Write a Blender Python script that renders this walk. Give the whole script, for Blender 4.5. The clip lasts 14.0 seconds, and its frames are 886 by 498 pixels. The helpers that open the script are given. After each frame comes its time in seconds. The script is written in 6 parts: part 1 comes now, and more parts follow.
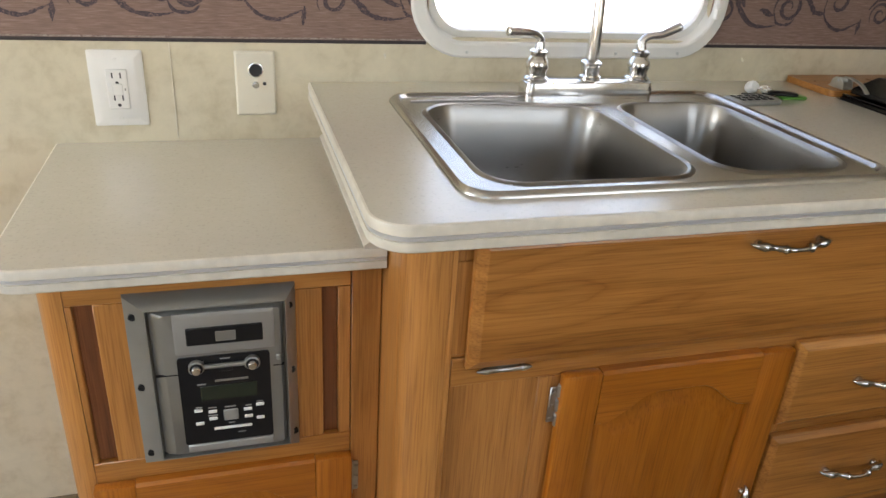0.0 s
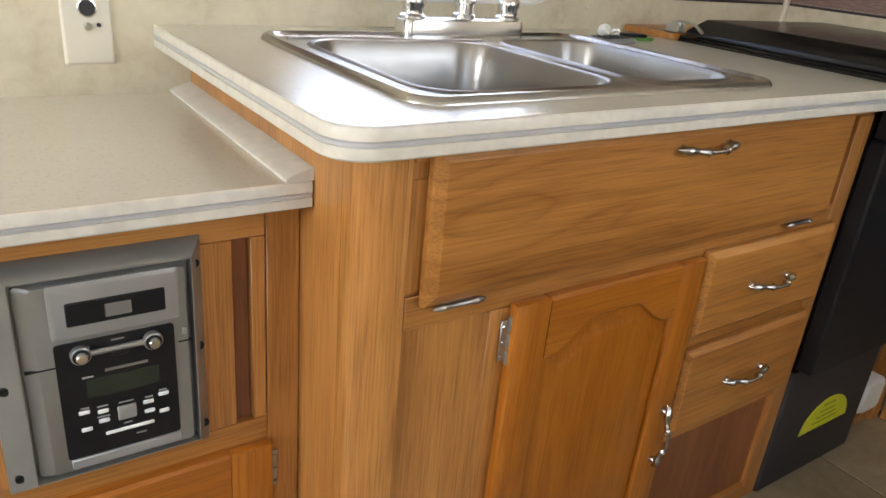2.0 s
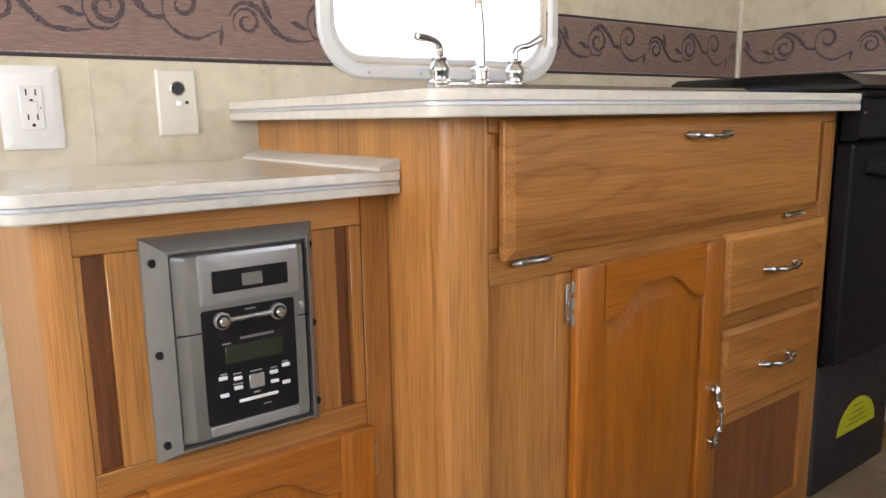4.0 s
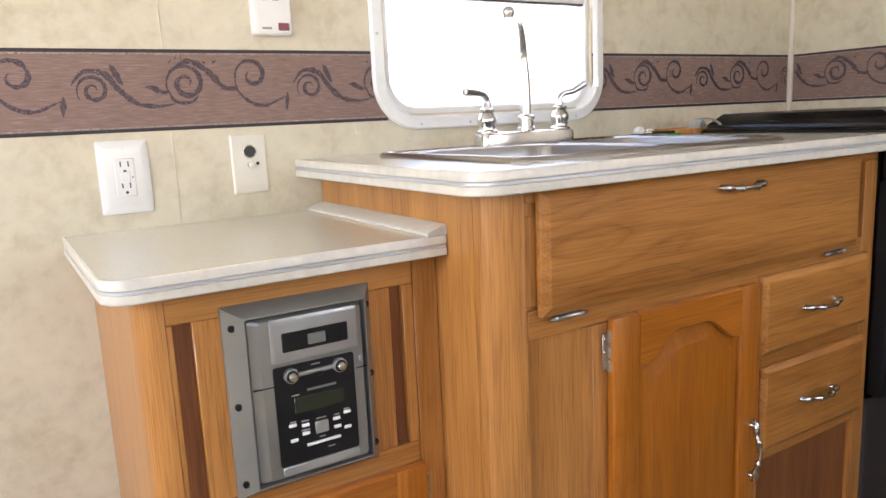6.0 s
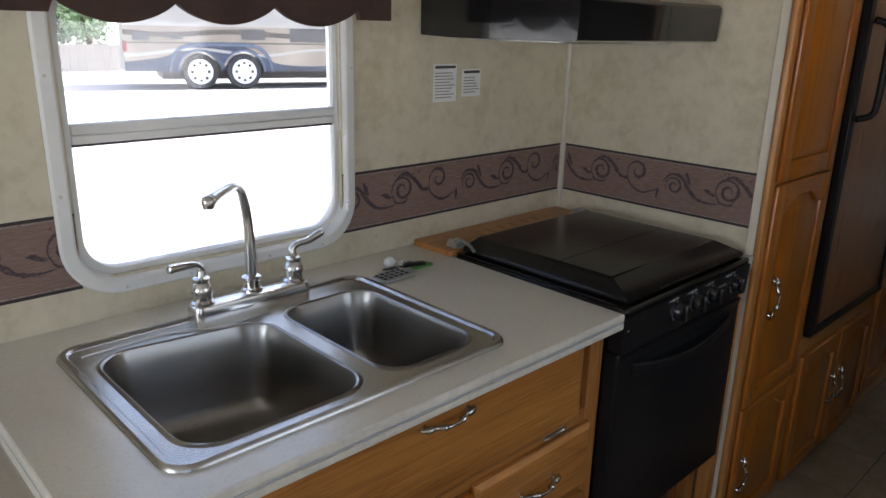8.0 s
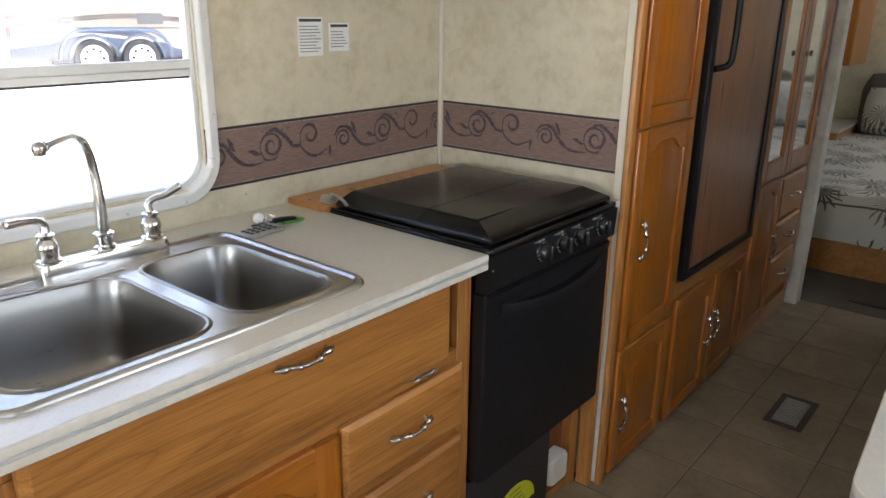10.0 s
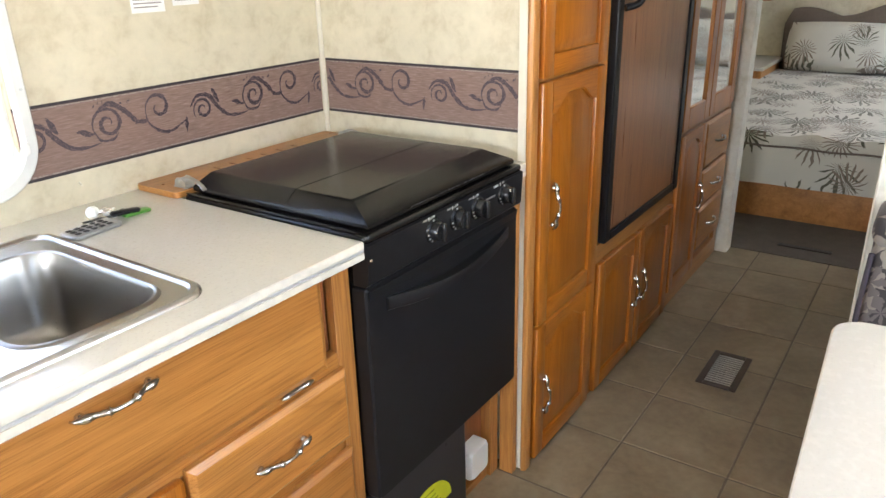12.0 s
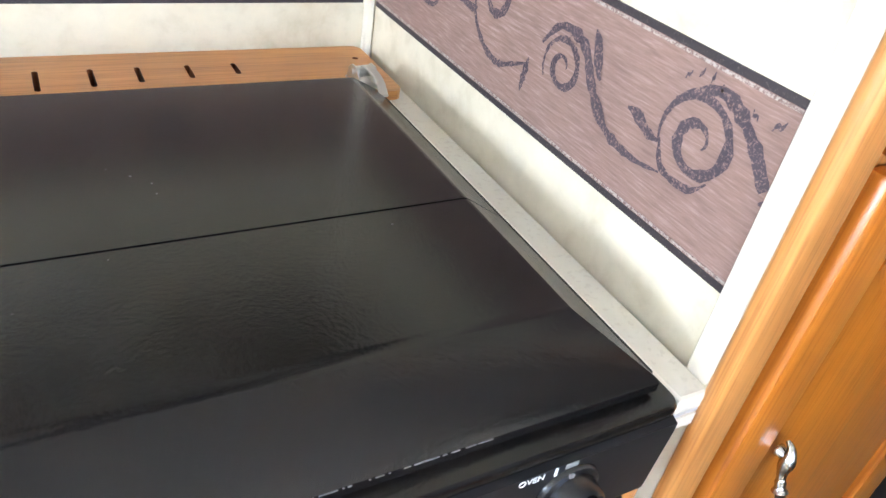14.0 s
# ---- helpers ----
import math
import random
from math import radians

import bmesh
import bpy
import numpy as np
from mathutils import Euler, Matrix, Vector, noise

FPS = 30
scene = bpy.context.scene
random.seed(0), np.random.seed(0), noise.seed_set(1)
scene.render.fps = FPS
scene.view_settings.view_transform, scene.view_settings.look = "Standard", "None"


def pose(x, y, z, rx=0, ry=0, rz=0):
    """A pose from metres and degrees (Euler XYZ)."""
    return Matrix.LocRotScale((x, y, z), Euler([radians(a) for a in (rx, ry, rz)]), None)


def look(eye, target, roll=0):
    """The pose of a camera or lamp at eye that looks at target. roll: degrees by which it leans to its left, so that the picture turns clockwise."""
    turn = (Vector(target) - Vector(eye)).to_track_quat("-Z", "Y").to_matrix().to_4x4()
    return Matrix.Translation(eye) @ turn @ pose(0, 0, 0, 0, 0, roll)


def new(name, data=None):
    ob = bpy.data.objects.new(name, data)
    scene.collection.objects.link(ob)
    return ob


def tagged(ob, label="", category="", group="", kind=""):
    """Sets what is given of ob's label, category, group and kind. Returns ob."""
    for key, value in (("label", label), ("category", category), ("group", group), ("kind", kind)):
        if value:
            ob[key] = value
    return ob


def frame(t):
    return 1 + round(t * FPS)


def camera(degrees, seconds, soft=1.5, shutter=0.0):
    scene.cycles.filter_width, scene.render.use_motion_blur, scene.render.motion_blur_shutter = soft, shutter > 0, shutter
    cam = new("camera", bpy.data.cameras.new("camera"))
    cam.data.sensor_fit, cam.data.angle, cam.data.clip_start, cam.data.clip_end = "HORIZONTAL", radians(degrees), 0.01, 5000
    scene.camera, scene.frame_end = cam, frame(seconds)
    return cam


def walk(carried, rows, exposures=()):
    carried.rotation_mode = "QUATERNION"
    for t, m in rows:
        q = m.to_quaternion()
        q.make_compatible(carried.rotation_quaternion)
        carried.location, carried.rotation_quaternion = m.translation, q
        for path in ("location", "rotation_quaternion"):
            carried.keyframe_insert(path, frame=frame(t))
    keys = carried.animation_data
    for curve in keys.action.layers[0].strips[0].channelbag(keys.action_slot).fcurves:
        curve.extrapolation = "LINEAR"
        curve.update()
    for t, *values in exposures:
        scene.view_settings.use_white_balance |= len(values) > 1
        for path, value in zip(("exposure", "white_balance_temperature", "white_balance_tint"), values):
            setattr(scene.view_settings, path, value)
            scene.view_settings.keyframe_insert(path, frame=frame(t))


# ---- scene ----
cam = camera(62.7, 14.0)
PATH = [
    (0, (-1.798, -1.341, 1.222), (-1.264, 0.378, 0.348), 3.9),
    (0.5, (-1.813, -1.288, 1.237), (-1.149, 0.335, 0.275), 2.9),
    (1, (-1.897, -1.255, 1.258), (-0.956, 0.212, 0.277), 7.6),
    (1.5, (-1.94, -1.239, 1.251), (-0.866, 0.128, 0.262), 9.0),
    (2, (-1.944, -1.218, 1.067), (-0.873, 0.273, 0.275), 5.4),
    (2.5, (-1.968, -1.189, 0.885), (-0.857, 0.407, 0.416), 2.3),
    (2.7, (-1.999, -1.199, 0.845), (-0.827, 0.385, 0.505), 1.9),
    (4.8, (-2.202, -1.413, 0.877), (-1.063, 0.188, 0.504), -2.5),
    (5, (-2.198, -1.426, 0.871), (-1.092, 0.188, 0.455), -2.1),
    (5.5, (-2.189, -1.412, 0.892), (-1.153, 0.232, 0.417), -2.4),
    (6, (-2.191, -1.417, 0.972), (-1.158, 0.258, 0.615), -2.6),
    (6.5, (-2.143, -1.382, 0.995), (-1.123, 0.318, 0.731), -0.5),
    (7, (-1.952, -1.298, 1.097), (-1.026, 0.441, 0.755), 1.3),
    (7.5, (-1.873, -1.332, 1.398), (-0.738, 0.22, 0.849), 3.0),
    (8, (-1.842, -1.386, 1.457), (-0.517, -0.009, 0.869), 1.4),
    (8.5, (-1.805, -1.416, 1.443), (-0.408, -0.122, 0.83), 0.3),
    (8.7, (-1.785, -1.432, 1.438), (-0.377, -0.151, 0.826), -0.4),
    (10.8, (-1.774, -1.512, 1.348), (-0.286, -0.362, 0.667), 2.4),
    (11, (-1.766, -1.52, 1.344), (-0.283, -0.385, 0.628), 2.6),
    (11.5, (-1.698, -1.532, 1.376), (-0.196, -0.448, 0.62), 1.0),
    (12, (-1.508, -1.444, 1.354), (0.016, -0.379, 0.618), -1.5),
    (12.5, (-1.18, -1.225, 1.315), (0.216, -0.043, 0.507), -3.6),
    (13, (-0.786, -1.069, 1.289), (0.438, 0.247, 0.411), -2.3),
    (13.5, (-0.498, -0.941, 1.272), (0.48, 0.483, 0.264), 3.3),
    (14, (-0.398, -0.858, 1.253), (0.519, 0.514, 0.123), 10.4),
]
walk(cam, [(t, look(eye, target, roll)) for t, eye, target, roll in PATH], [
    (0.0, 2.40, 6450, 10), (0.4, 2.59, 6450, 10), (2.0, 2.70, 6450, 11), (2.7, 2.77, 6500, 14), (4.8, 2.76, 6200, 16), (5.3, 2.84, 6200, 16), (6.0, 2.87, 6200, 16), (6.6, 2.50, 6200, 14), (7.0, 2.44, 6200, 13), (7.4, 1.92, 5900, 10),
    (8.0, 1.62, 5780, 11), (8.7, 1.62, 5750, 11), (10.8, 3.38, 6100, 10), (11.5, 3.58, 6080, 10), (12.5, 3.88, 5850, 10), (13.0, 3.96, 5600, 10), (13.4, 4.22, 5600, 11), (14.0, 4.50, 5400, 11)])

# ---- world and large lights ----
SUN_EL, SUN_AZ = 62.0, 102.0          # degrees; azimuth from north (+y) towards +x
world = bpy.data.worlds.new("sky")
scene.world = world
world.use_nodes = True
wn = world.node_tree.nodes
sky = wn.new("ShaderNodeTexSky")
sky.sky_type, sky.sun_disc = "NISHITA", False
sky.dust_density, sky.ozone_density = 6.0, 0.6
sky.sun_elevation, sky.sun_rotation = radians(SUN_EL), radians(SUN_AZ)
world.node_tree.links.new(sky.outputs[0], wn["Background"].inputs[0])
wn["Background"].inputs[1].default_value = 0.15
sun = new("sun", bpy.data.lights.new("sun", "SUN"))
sun.data.energy, sun.data.angle, sun.data.color = 5.0, radians(0.5), (1.0, 0.95, 0.88)
se, sa = radians(SUN_EL), radians(SUN_AZ)
sun.matrix_world = look((0, 0, 6), (-math.sin(sa) * math.cos(se), -math.cos(sa) * math.cos(se), 6 - math.sin(se)))


def window_light(name, eye, target, w, h, watts, color):
    ob = new(name, bpy.data.lights.new(name, "AREA"))
    ob.data.shape, ob.data.size, ob.data.size_y, ob.data.energy, ob.data.color = "RECTANGLE", w, h, watts, color
    ob.matrix_world = look(eye, target)
    return ob


SKYLIGHT = (0.95, 0.98, 1.0)
# daylight in the openings of the south wall, the west wall and the bedroom
window_light("dinette_window_light", (-0.55, -2.33, 1.35), (-0.55, 0, 0.4), 1.1, 0.7, 0.75, SKYLIGHT)
window_light("lounge_window_light", (-2.75, -2.33, 1.25), (-2.5, 0, 0.4), 1.3, 1.0, 0.30, SKYLIGHT)
window_light("west_window_light", (-3.97, -0.9, 1.3), (0, -0.95, 0.35), 0.9, 0.8, 4.7, SKYLIGHT)
window_light("bedroom_window_light", (3.5, -2.33, 1.35), (3.5, 0, 0.5), 0.9, 0.6, 1.0, SKYLIGHT)

# ---- helpers of the scene ----
OFF = {}


def thing(name, loc, label, category, group="", kind=""):
    e = new(name)
    e.empty_display_size = 0.05
    e.location = loc
    OFF[e.name] = Vector(loc)
    return tagged(e, label, category, group, kind)


def to_mesh(name, bm, mat, smooth=True):
    bmesh.ops.recalc_face_normals(bm, faces=bm.faces[:])
    me = bpy.data.meshes.new(name)
    bm.to_mesh(me)
    bm.free()
    me.materials.append(mat)
    if smooth:
        me.polygons.foreach_set("use_smooth", [True] * len(me.polygons))
        me.set_sharp_from_angle(angle=radians(38))
    return me


def part(name, bm, mat, parent, label="", smooth=True):
    """Links a bmesh, given in world metres, as one mesh under a thing or a part."""
    me = to_mesh(name, bm, mat, smooth)
    off = OFF[parent.name]
    me.transform(Matrix.Translation(-off))
    ob = new(name, me)
    ob.parent = parent
    OFF[ob.name] = off
    return tagged(ob, label)


def solid(name, bm, mat, label="", category="", kind="", group="", smooth=True):
    ob = new(name, to_mesh(name, bm, mat, smooth))
    OFF[ob.name] = Vector((0, 0, 0))
    return tagged(ob, label, category, group, kind)


def shared(name, me, m, parent, label=""):
    """One more object on a mesh that others use too; m is its pose in the world."""
    ob = new(name, me)
    ob.parent = parent
    ob.matrix_basis = Matrix.Translation(-OFF[parent.name]) @ m
    return tagged(ob, label)


def B():
    return bmesh.new()


def box(bm, x0, x1, y0, y1, z0, z1, b=0.0, seg=1):
    t = bmesh.new()
    bmesh.ops.create_cube(t, size=1)
    for v in t.verts:
        v.co = Vector((x0 + (x1 - x0) * (v.co.x + .5), y0 + (y1 - y0) * (v.co.y + .5), z0 + (z1 - z0) * (v.co.z + .5)))
    if b:
        bmesh.ops.bevel(t, geom=t.edges[:], offset=b, segments=seg, affect="EDGES", profile=0.5)
    join(bm, t)
    return bm


def join(bm, t, m=None):
    """Adds the bmesh t to bm, moved by m."""
    made = {v: bm.verts.new(m @ v.co if m else v.co) for v in t.verts}
    for f in t.faces:
        bm.faces.new([made[v] for v in f.verts])
    t.free()
    return bm


def moved(bm, m):
    bmesh.ops.transform(bm, matrix=m, verts=bm.verts[:])
    return bm


def loft(bm, rings, cap0=True, cap1=True, closed=True):
    vs = [[bm.verts.new(p) for p in r] for r in rings]
    n = len(vs[0])
    for a, b in zip(vs, vs[1:]):
        for i in range(n if closed else n - 1):
            j = (i + 1) % n
            bm.faces.new((a[i], a[j], b[j], b[i]))
    if cap0:
        bm.faces.new(vs[0][::-1])
    if cap1:
        bm.faces.new(vs[-1])
    return bm


def tube(bm, pts, radii, seg=10):
    pts = [Vector(p) for p in pts]
    if not isinstance(radii, (list, tuple)):
        radii = [radii] * len(pts)
    rings, side = [], None
    for i, p in enumerate(pts):
        d = (pts[min(i + 1, len(pts) - 1)] - pts[max(i - 1, 0)]).normalized()
        if side is None:
            side = d.orthogonal().normalized()
        side = (side - d * side.dot(d)).normalized()
        up = d.cross(side)
        rings.append([p + (side * math.cos(a) + up * math.sin(a)) * radii[i] for a in [2 * math.pi * k / seg for k in range(seg)]])
    return loft(bm, rings)


def lathe(bm, prof, at, axis="z", seg=24):
    rings = []
    for r, h in prof:
        ring = []
        for k in range(seg):
            a = 2 * math.pi * k / seg
            c, s = r * math.cos(a), r * math.sin(a)
            ring.append(Vector(at) + Vector({"z": (c, s, h), "y": (c, -h, s), "x": (h, c, s)}[axis]))
        rings.append(ring)
    return loft(bm, rings)


def rrect(x0, x1, y0, y1, r, n=6):
    """A rounded rectangle as (x, y), from the lower left corner on, counter-clockwise."""
    out = []
    for cx, cy, a0 in ((x0 + r, y0 + r, 180), (x1 - r, y0 + r, 270), (x1 - r, y1 - r, 0), (x0 + r, y1 - r, 90)):
        for k in range(n + 1):
            a = radians(a0 + 90 * k / n)
            out.append((cx + r * math.cos(a), cy + r * math.sin(a)))
    return out


def smooth_path(pts, n=6):
    """A Catmull-Rom line through pts."""
    pts = [Vector(p) for p in pts]
    out = []
    for i in range(len(pts) - 1):
        p0, p1, p2, p3 = pts[max(i - 1, 0)], pts[i], pts[i + 1], pts[min(i + 2, len(pts) - 1)]
        for k in range(n):
            t = k / n
            out.append(0.5 * ((2 * p1) + (p2 - p0) * t + (2 * p0 - 5 * p1 + 4 * p2 - p3) * t * t + (3 * p1 - p0 - 3 * p2 + p3) * t ** 3))
    return out + [pts[-1]]


def plate(bm, outline, holes, z, axis="z"):
    """A flat face with holes."""
    t = bmesh.new()
    edges = []
    for loop in (outline, *holes):
        vs = [t.verts.new((x, y, z)) for x, y in loop]
        edges += [t.edges.new((vs[i], vs[(i + 1) % len(vs)])) for i in range(len(vs))]
    bmesh.ops.triangle_fill(t, use_beauty=True, use_dissolve=False, edges=edges)
    return join(bm, t)


def words(text, size, m, mat, parent, name="lettering", depth=0.0003):
    """Built-in font, centred; the text stands in its own x-y plane before m."""
    c = bpy.data.curves.new(name, "FONT")
    c.body, c.size, c.align_x, c.align_y, c.extrude = text, size, "CENTER", "CENTER", depth
    tmp = bpy.data.objects.new("tmp", c)
    scene.collection.objects.link(tmp)
    me = bpy.data.meshes.new_from_object(tmp.evaluated_get(bpy.context.evaluated_depsgraph_get()))
    bpy.data.objects.remove(tmp)
    me.materials.clear()
    me.materials.append(mat)
    me.name = name
    return shared(name, me, m, parent)


# ---- materials ----
def nodes_of(name):
    m = bpy.data.materials.new(name)
    m.use_nodes = True
    nt = m.node_tree
    return m, nt, nt.nodes["Principled BSDF"]


def N(nt, kind, operation="", data_type="", blend_type=""):
    n = nt.nodes.new("ShaderNode" + kind)
    if data_type:
        n.data_type = data_type
    if blend_type:
        n.blend_type = blend_type
    if operation:
        n.operation = operation
    return n


def set_in(n, **values):
    for k, v in values.items():
        n.inputs[k.replace("_", " ")].default_value = v
    return n


def ramp(nt, fac, stops):
    r = N(nt, "ValToRGB")
    e = r.color_ramp.elements
    while len(e) < len(stops):
        e.new(0.5)
    for el, (p, c) in zip(e, stops):
        el.position, el.color = p, (*c, 1)
    nt.links.new(fac, r.inputs[0])
    return r.outputs[0]


def place(nt, scale, spread=0.0):
    """World place, stretched, and shifted from thing to thing."""
    g = N(nt, "NewGeometry").outputs["Position"]
    if spread:
        info = N(nt, "ObjectInfo")
        mul = N(nt, "VectorMath", operation="MULTIPLY")
        comb = N(nt, "CombineXYZ")
        for i in range(3):
            nt.links.new(info.outputs["Random"], comb.inputs[i])
        nt.links.new(comb.outputs[0], mul.inputs[0])
        mul.inputs[1].default_value = (spread, spread * 1.7, spread * 2.3)
        add = N(nt, "VectorMath", operation="ADD")
        nt.links.new(g, add.inputs[0])
        nt.links.new(mul.outputs[0], add.inputs[1])
        g = add.outputs[0]
    mp = N(nt, "Mapping")
    mp.inputs["Scale"].default_value = scale
    nt.links.new(g, mp.inputs[0])
    return mp.outputs[0]


def noise_of(nt, co, scale, detail=4, distortion=0.0, rough=0.5):
    n = set_in(N(nt, "TexNoise"), Scale=scale, Detail=detail, Distortion=distortion, Roughness=rough)
    nt.links.new(co, n.inputs["Vector"])
    return n.outputs[0]


def mix(nt, fac, a, b, mode="MIX"):
    m = N(nt, "Mix", data_type="RGBA", blend_type=mode)
    for sock, v in ((m.inputs[0], fac), (m.inputs[6], a), (m.inputs[7], b)):
        if isinstance(v, (int, float)):
            sock.default_value = v
        elif isinstance(v, tuple):
            sock.default_value = (*v, 1)
        else:
            nt.links.new(v, sock)
    return m.outputs[2]


def math_of(nt, op, a, b=0.0):
    m = N(nt, "Math", operation=op)
    for sock, v in ((m.inputs[0], a), (m.inputs[1], b)):
        if isinstance(v, (int, float)):
            sock.default_value = v
        else:
            nt.links.new(v, sock)
    return m.outputs[0]


def bump_of(nt, bsdf, height, strength, distance):
    b = set_in(N(nt, "Bump"), Strength=strength, Distance=distance)
    nt.links.new(height, b.inputs["Height"])
    nt.links.new(b.outputs[0], bsdf.inputs["Normal"])


def plain(name, color, rough=0.5, metal=0.0, vary=0.12, scale=30.0, bump=0.0, coat=0.0, scratch=0.0):
    """A surface of one colour with mild stains and, where wanted, fine relief."""
    m, nt, bs = nodes_of(name)
    co = place(nt, (1, 1, 1), 3.0)
    a = noise_of(nt, co, scale, 5)
    b = noise_of(nt, co, scale * 0.13, 3)
    f = math_of(nt, "ADD", math_of(nt, "MULTIPLY", a, 0.5), math_of(nt, "MULTIPLY", b, 0.5))
    lo, hi = tuple(c * (1 - vary) for c in color), tuple(min(1, c * (1 + vary)) for c in color)
    nt.links.new(ramp(nt, f, [(0.3, lo), (0.7, hi)]), bs.inputs["Base Color"])
    set_in(bs, Metallic=metal, Coat_Weight=coat)
    nt.links.new(math_of(nt, "ADD", math_of(nt, "MULTIPLY", f, 0.25 * rough), rough * 0.87), bs.inputs["Roughness"])
    if bump:
        bump_of(nt, bs, noise_of(nt, co, scale * 6, 3), bump, 0.001)
    return m


def wood(name, dark, mid, light, axis, rough=0.35, figure=0.5, coat=0.32):
    """Finished wood with the grain along an axis: broad bands, fine streaks, pores and broken cathedral lines."""
    m, nt, bs = nodes_of(name)
    i = "xyz".index(axis)

    def along(across, length):
        v = [across] * 3
        v[i] = length
        return place(nt, v, 5.0)

    broad = noise_of(nt, along(9.0, 0.9), 1.0, 3, 0.6)
    streak = noise_of(nt, along(42.0, 1.7), 1.0, 5, 0.5, 0.55)
    fine = noise_of(nt, along(430.0, 11.0), 1.0, 3)
    f = math_of(nt, "ADD", math_of(nt, "MULTIPLY", streak, 0.38), math_of(nt, "MULTIPLY", broad, 0.34))
    f = math_of(nt, "ADD", f, math_of(nt, "MULTIPLY", fine, 0.28))
    dark, light = tuple(c * 0.90 for c in dark), tuple(c * 1.08 for c in light)
    col = ramp(nt, f, [(0.36, dark), (0.5, mid), (0.64, light)])
    # growth lines that fade in and out
    flow = noise_of(nt, along(7.0, 1.1), 1.0, 2, 0.35, 0.4)
    phase = math_of(nt, "ADD", math_of(nt, "MULTIPLY", flow, 11.0), math_of(nt, "MULTIPLY", streak, 0.55))
    lines = ramp(nt, math_of(nt, "FRACT", phase), [(0.0, (0.66, 0.55, 0.44)), (0.08, (0.88, 0.83, 0.77)), (0.36, (1, 1, 1)), (0.82, (1, 1, 1)), (1.0, (0.80, 0.73, 0.66))])
    patch = noise_of(nt, along(5.0, 2.2), 1.0, 3)
    seen = ramp(nt, patch, [(0.44, (0.10, 0.10, 0.10)), (0.60, (figure, figure, figure))])
    col = mix(nt, seen, col, mix(nt, 1.0, col, lines, "MULTIPLY"))
    pores = ramp(nt, fine, [(0.36, (0.60, 0.50, 0.42)), (0.48, (1, 1, 1))])
    col = mix(nt, 0.33, col, pores, "MULTIPLY")
    info = N(nt, "ObjectInfo")
    tone = ramp(nt, info.outputs["Random"], [(0, (0.90, 0.87, 0.83)), (1, (1.04, 1.03, 1.02))])
    nt.links.new(mix(nt, 1.0, col, tone, "MULTIPLY"), bs.inputs["Base Color"])
    nt.links.new(math_of(nt, "ADD", math_of(nt, "MULTIPLY", streak, 0.16), rough - 0.08), bs.inputs["Roughness"])
    set_in(bs, Coat_Weight=coat, Coat_Roughness=0.18)
    bump_of(nt, bs, fine, 0.14, 0.0006)
    return m


def laminate(name, base, fleck_dark, fleck_light, rough=0.27):
    m, nt, bs = nodes_of(name)
    co = place(nt, (1, 1, 1))
    f = noise_of(nt, co, 190, 1)
    g = noise_of(nt, co, 75, 1)
    col = mix(nt, ramp(nt, f, [(0.58, (0, 0, 0)), (0.70, (0.22, 0.22, 0.22))]), base, fleck_dark)
    col = mix(nt, ramp(nt, g, [(0.3, (0.25, 0.25, 0.25)), (0.5, (0, 0, 0))]), col, fleck_light)
    nt.links.new(col, bs.inputs["Base Color"])
    set_in(bs, Roughness=rough)
    set_in(bs, Specular_IOR_Level=0.8, Coat_Weight=1.0, Coat_Roughness=rough)
    return m


def wallpaper(name, base, rough=0.55):
    m, nt, bs = nodes_of(name)
    co = place(nt, (1, 1, 1))
    a, b = noise_of(nt, co, 9, 5, 0.6), noise_of(nt, co, 32, 6, 0.3, 0.65)
    c = noise_of(nt, co, 2.2, 3)
    f = math_of(nt, "ADD", math_of(nt, "MULTIPLY", a, 0.5), math_of(nt, "MULTIPLY", b, 0.5))
    col = ramp(nt, f, [(0.33, tuple(k * s for k, s in zip(base, (0.82, 0.79, 0.72)))), (0.5, base), (0.68, tuple(min(1, k * 1.1) for k in base))])
    col = mix(nt, 0.35, col, ramp(nt, c, [(0.35, (0.86, 0.84, 0.8)), (0.65, (1, 1, 1))]), "MULTIPLY")
    nt.links.new(col, bs.inputs["Base Color"])
    set_in(bs, Roughness=rough)
    bump_of(nt, bs, noise_of(nt, co, 300, 3), 0.12, 0.0006)
    return m


def steel(name, color, rough, streak_axis="x", amount=0.12):
    m, nt, bs = nodes_of(name)
    s = [260.0] * 3
    s["xyz".index(streak_axis)] = 5.0
    f = noise_of(nt, place(nt, s), 1.0, 3)
    g = noise_of(nt, place(nt, (1, 1, 1)), 14, 5)
    nt.links.new(ramp(nt, g, [(0.3, tuple(c * 0.9 for c in color)), (0.7, color)]), bs.inputs["Base Color"])
    set_in(bs, Metallic=1.0)
    nt.links.new(math_of(nt, "ADD", math_of(nt, "MULTIPLY", f, amount), math_of(nt, "ADD", math_of(nt, "MULTIPLY", g, 0.1), rough - 0.1)), bs.inputs["Roughness"])
    bump_of(nt, bs, f, 0.06, 0.0004)
    return m


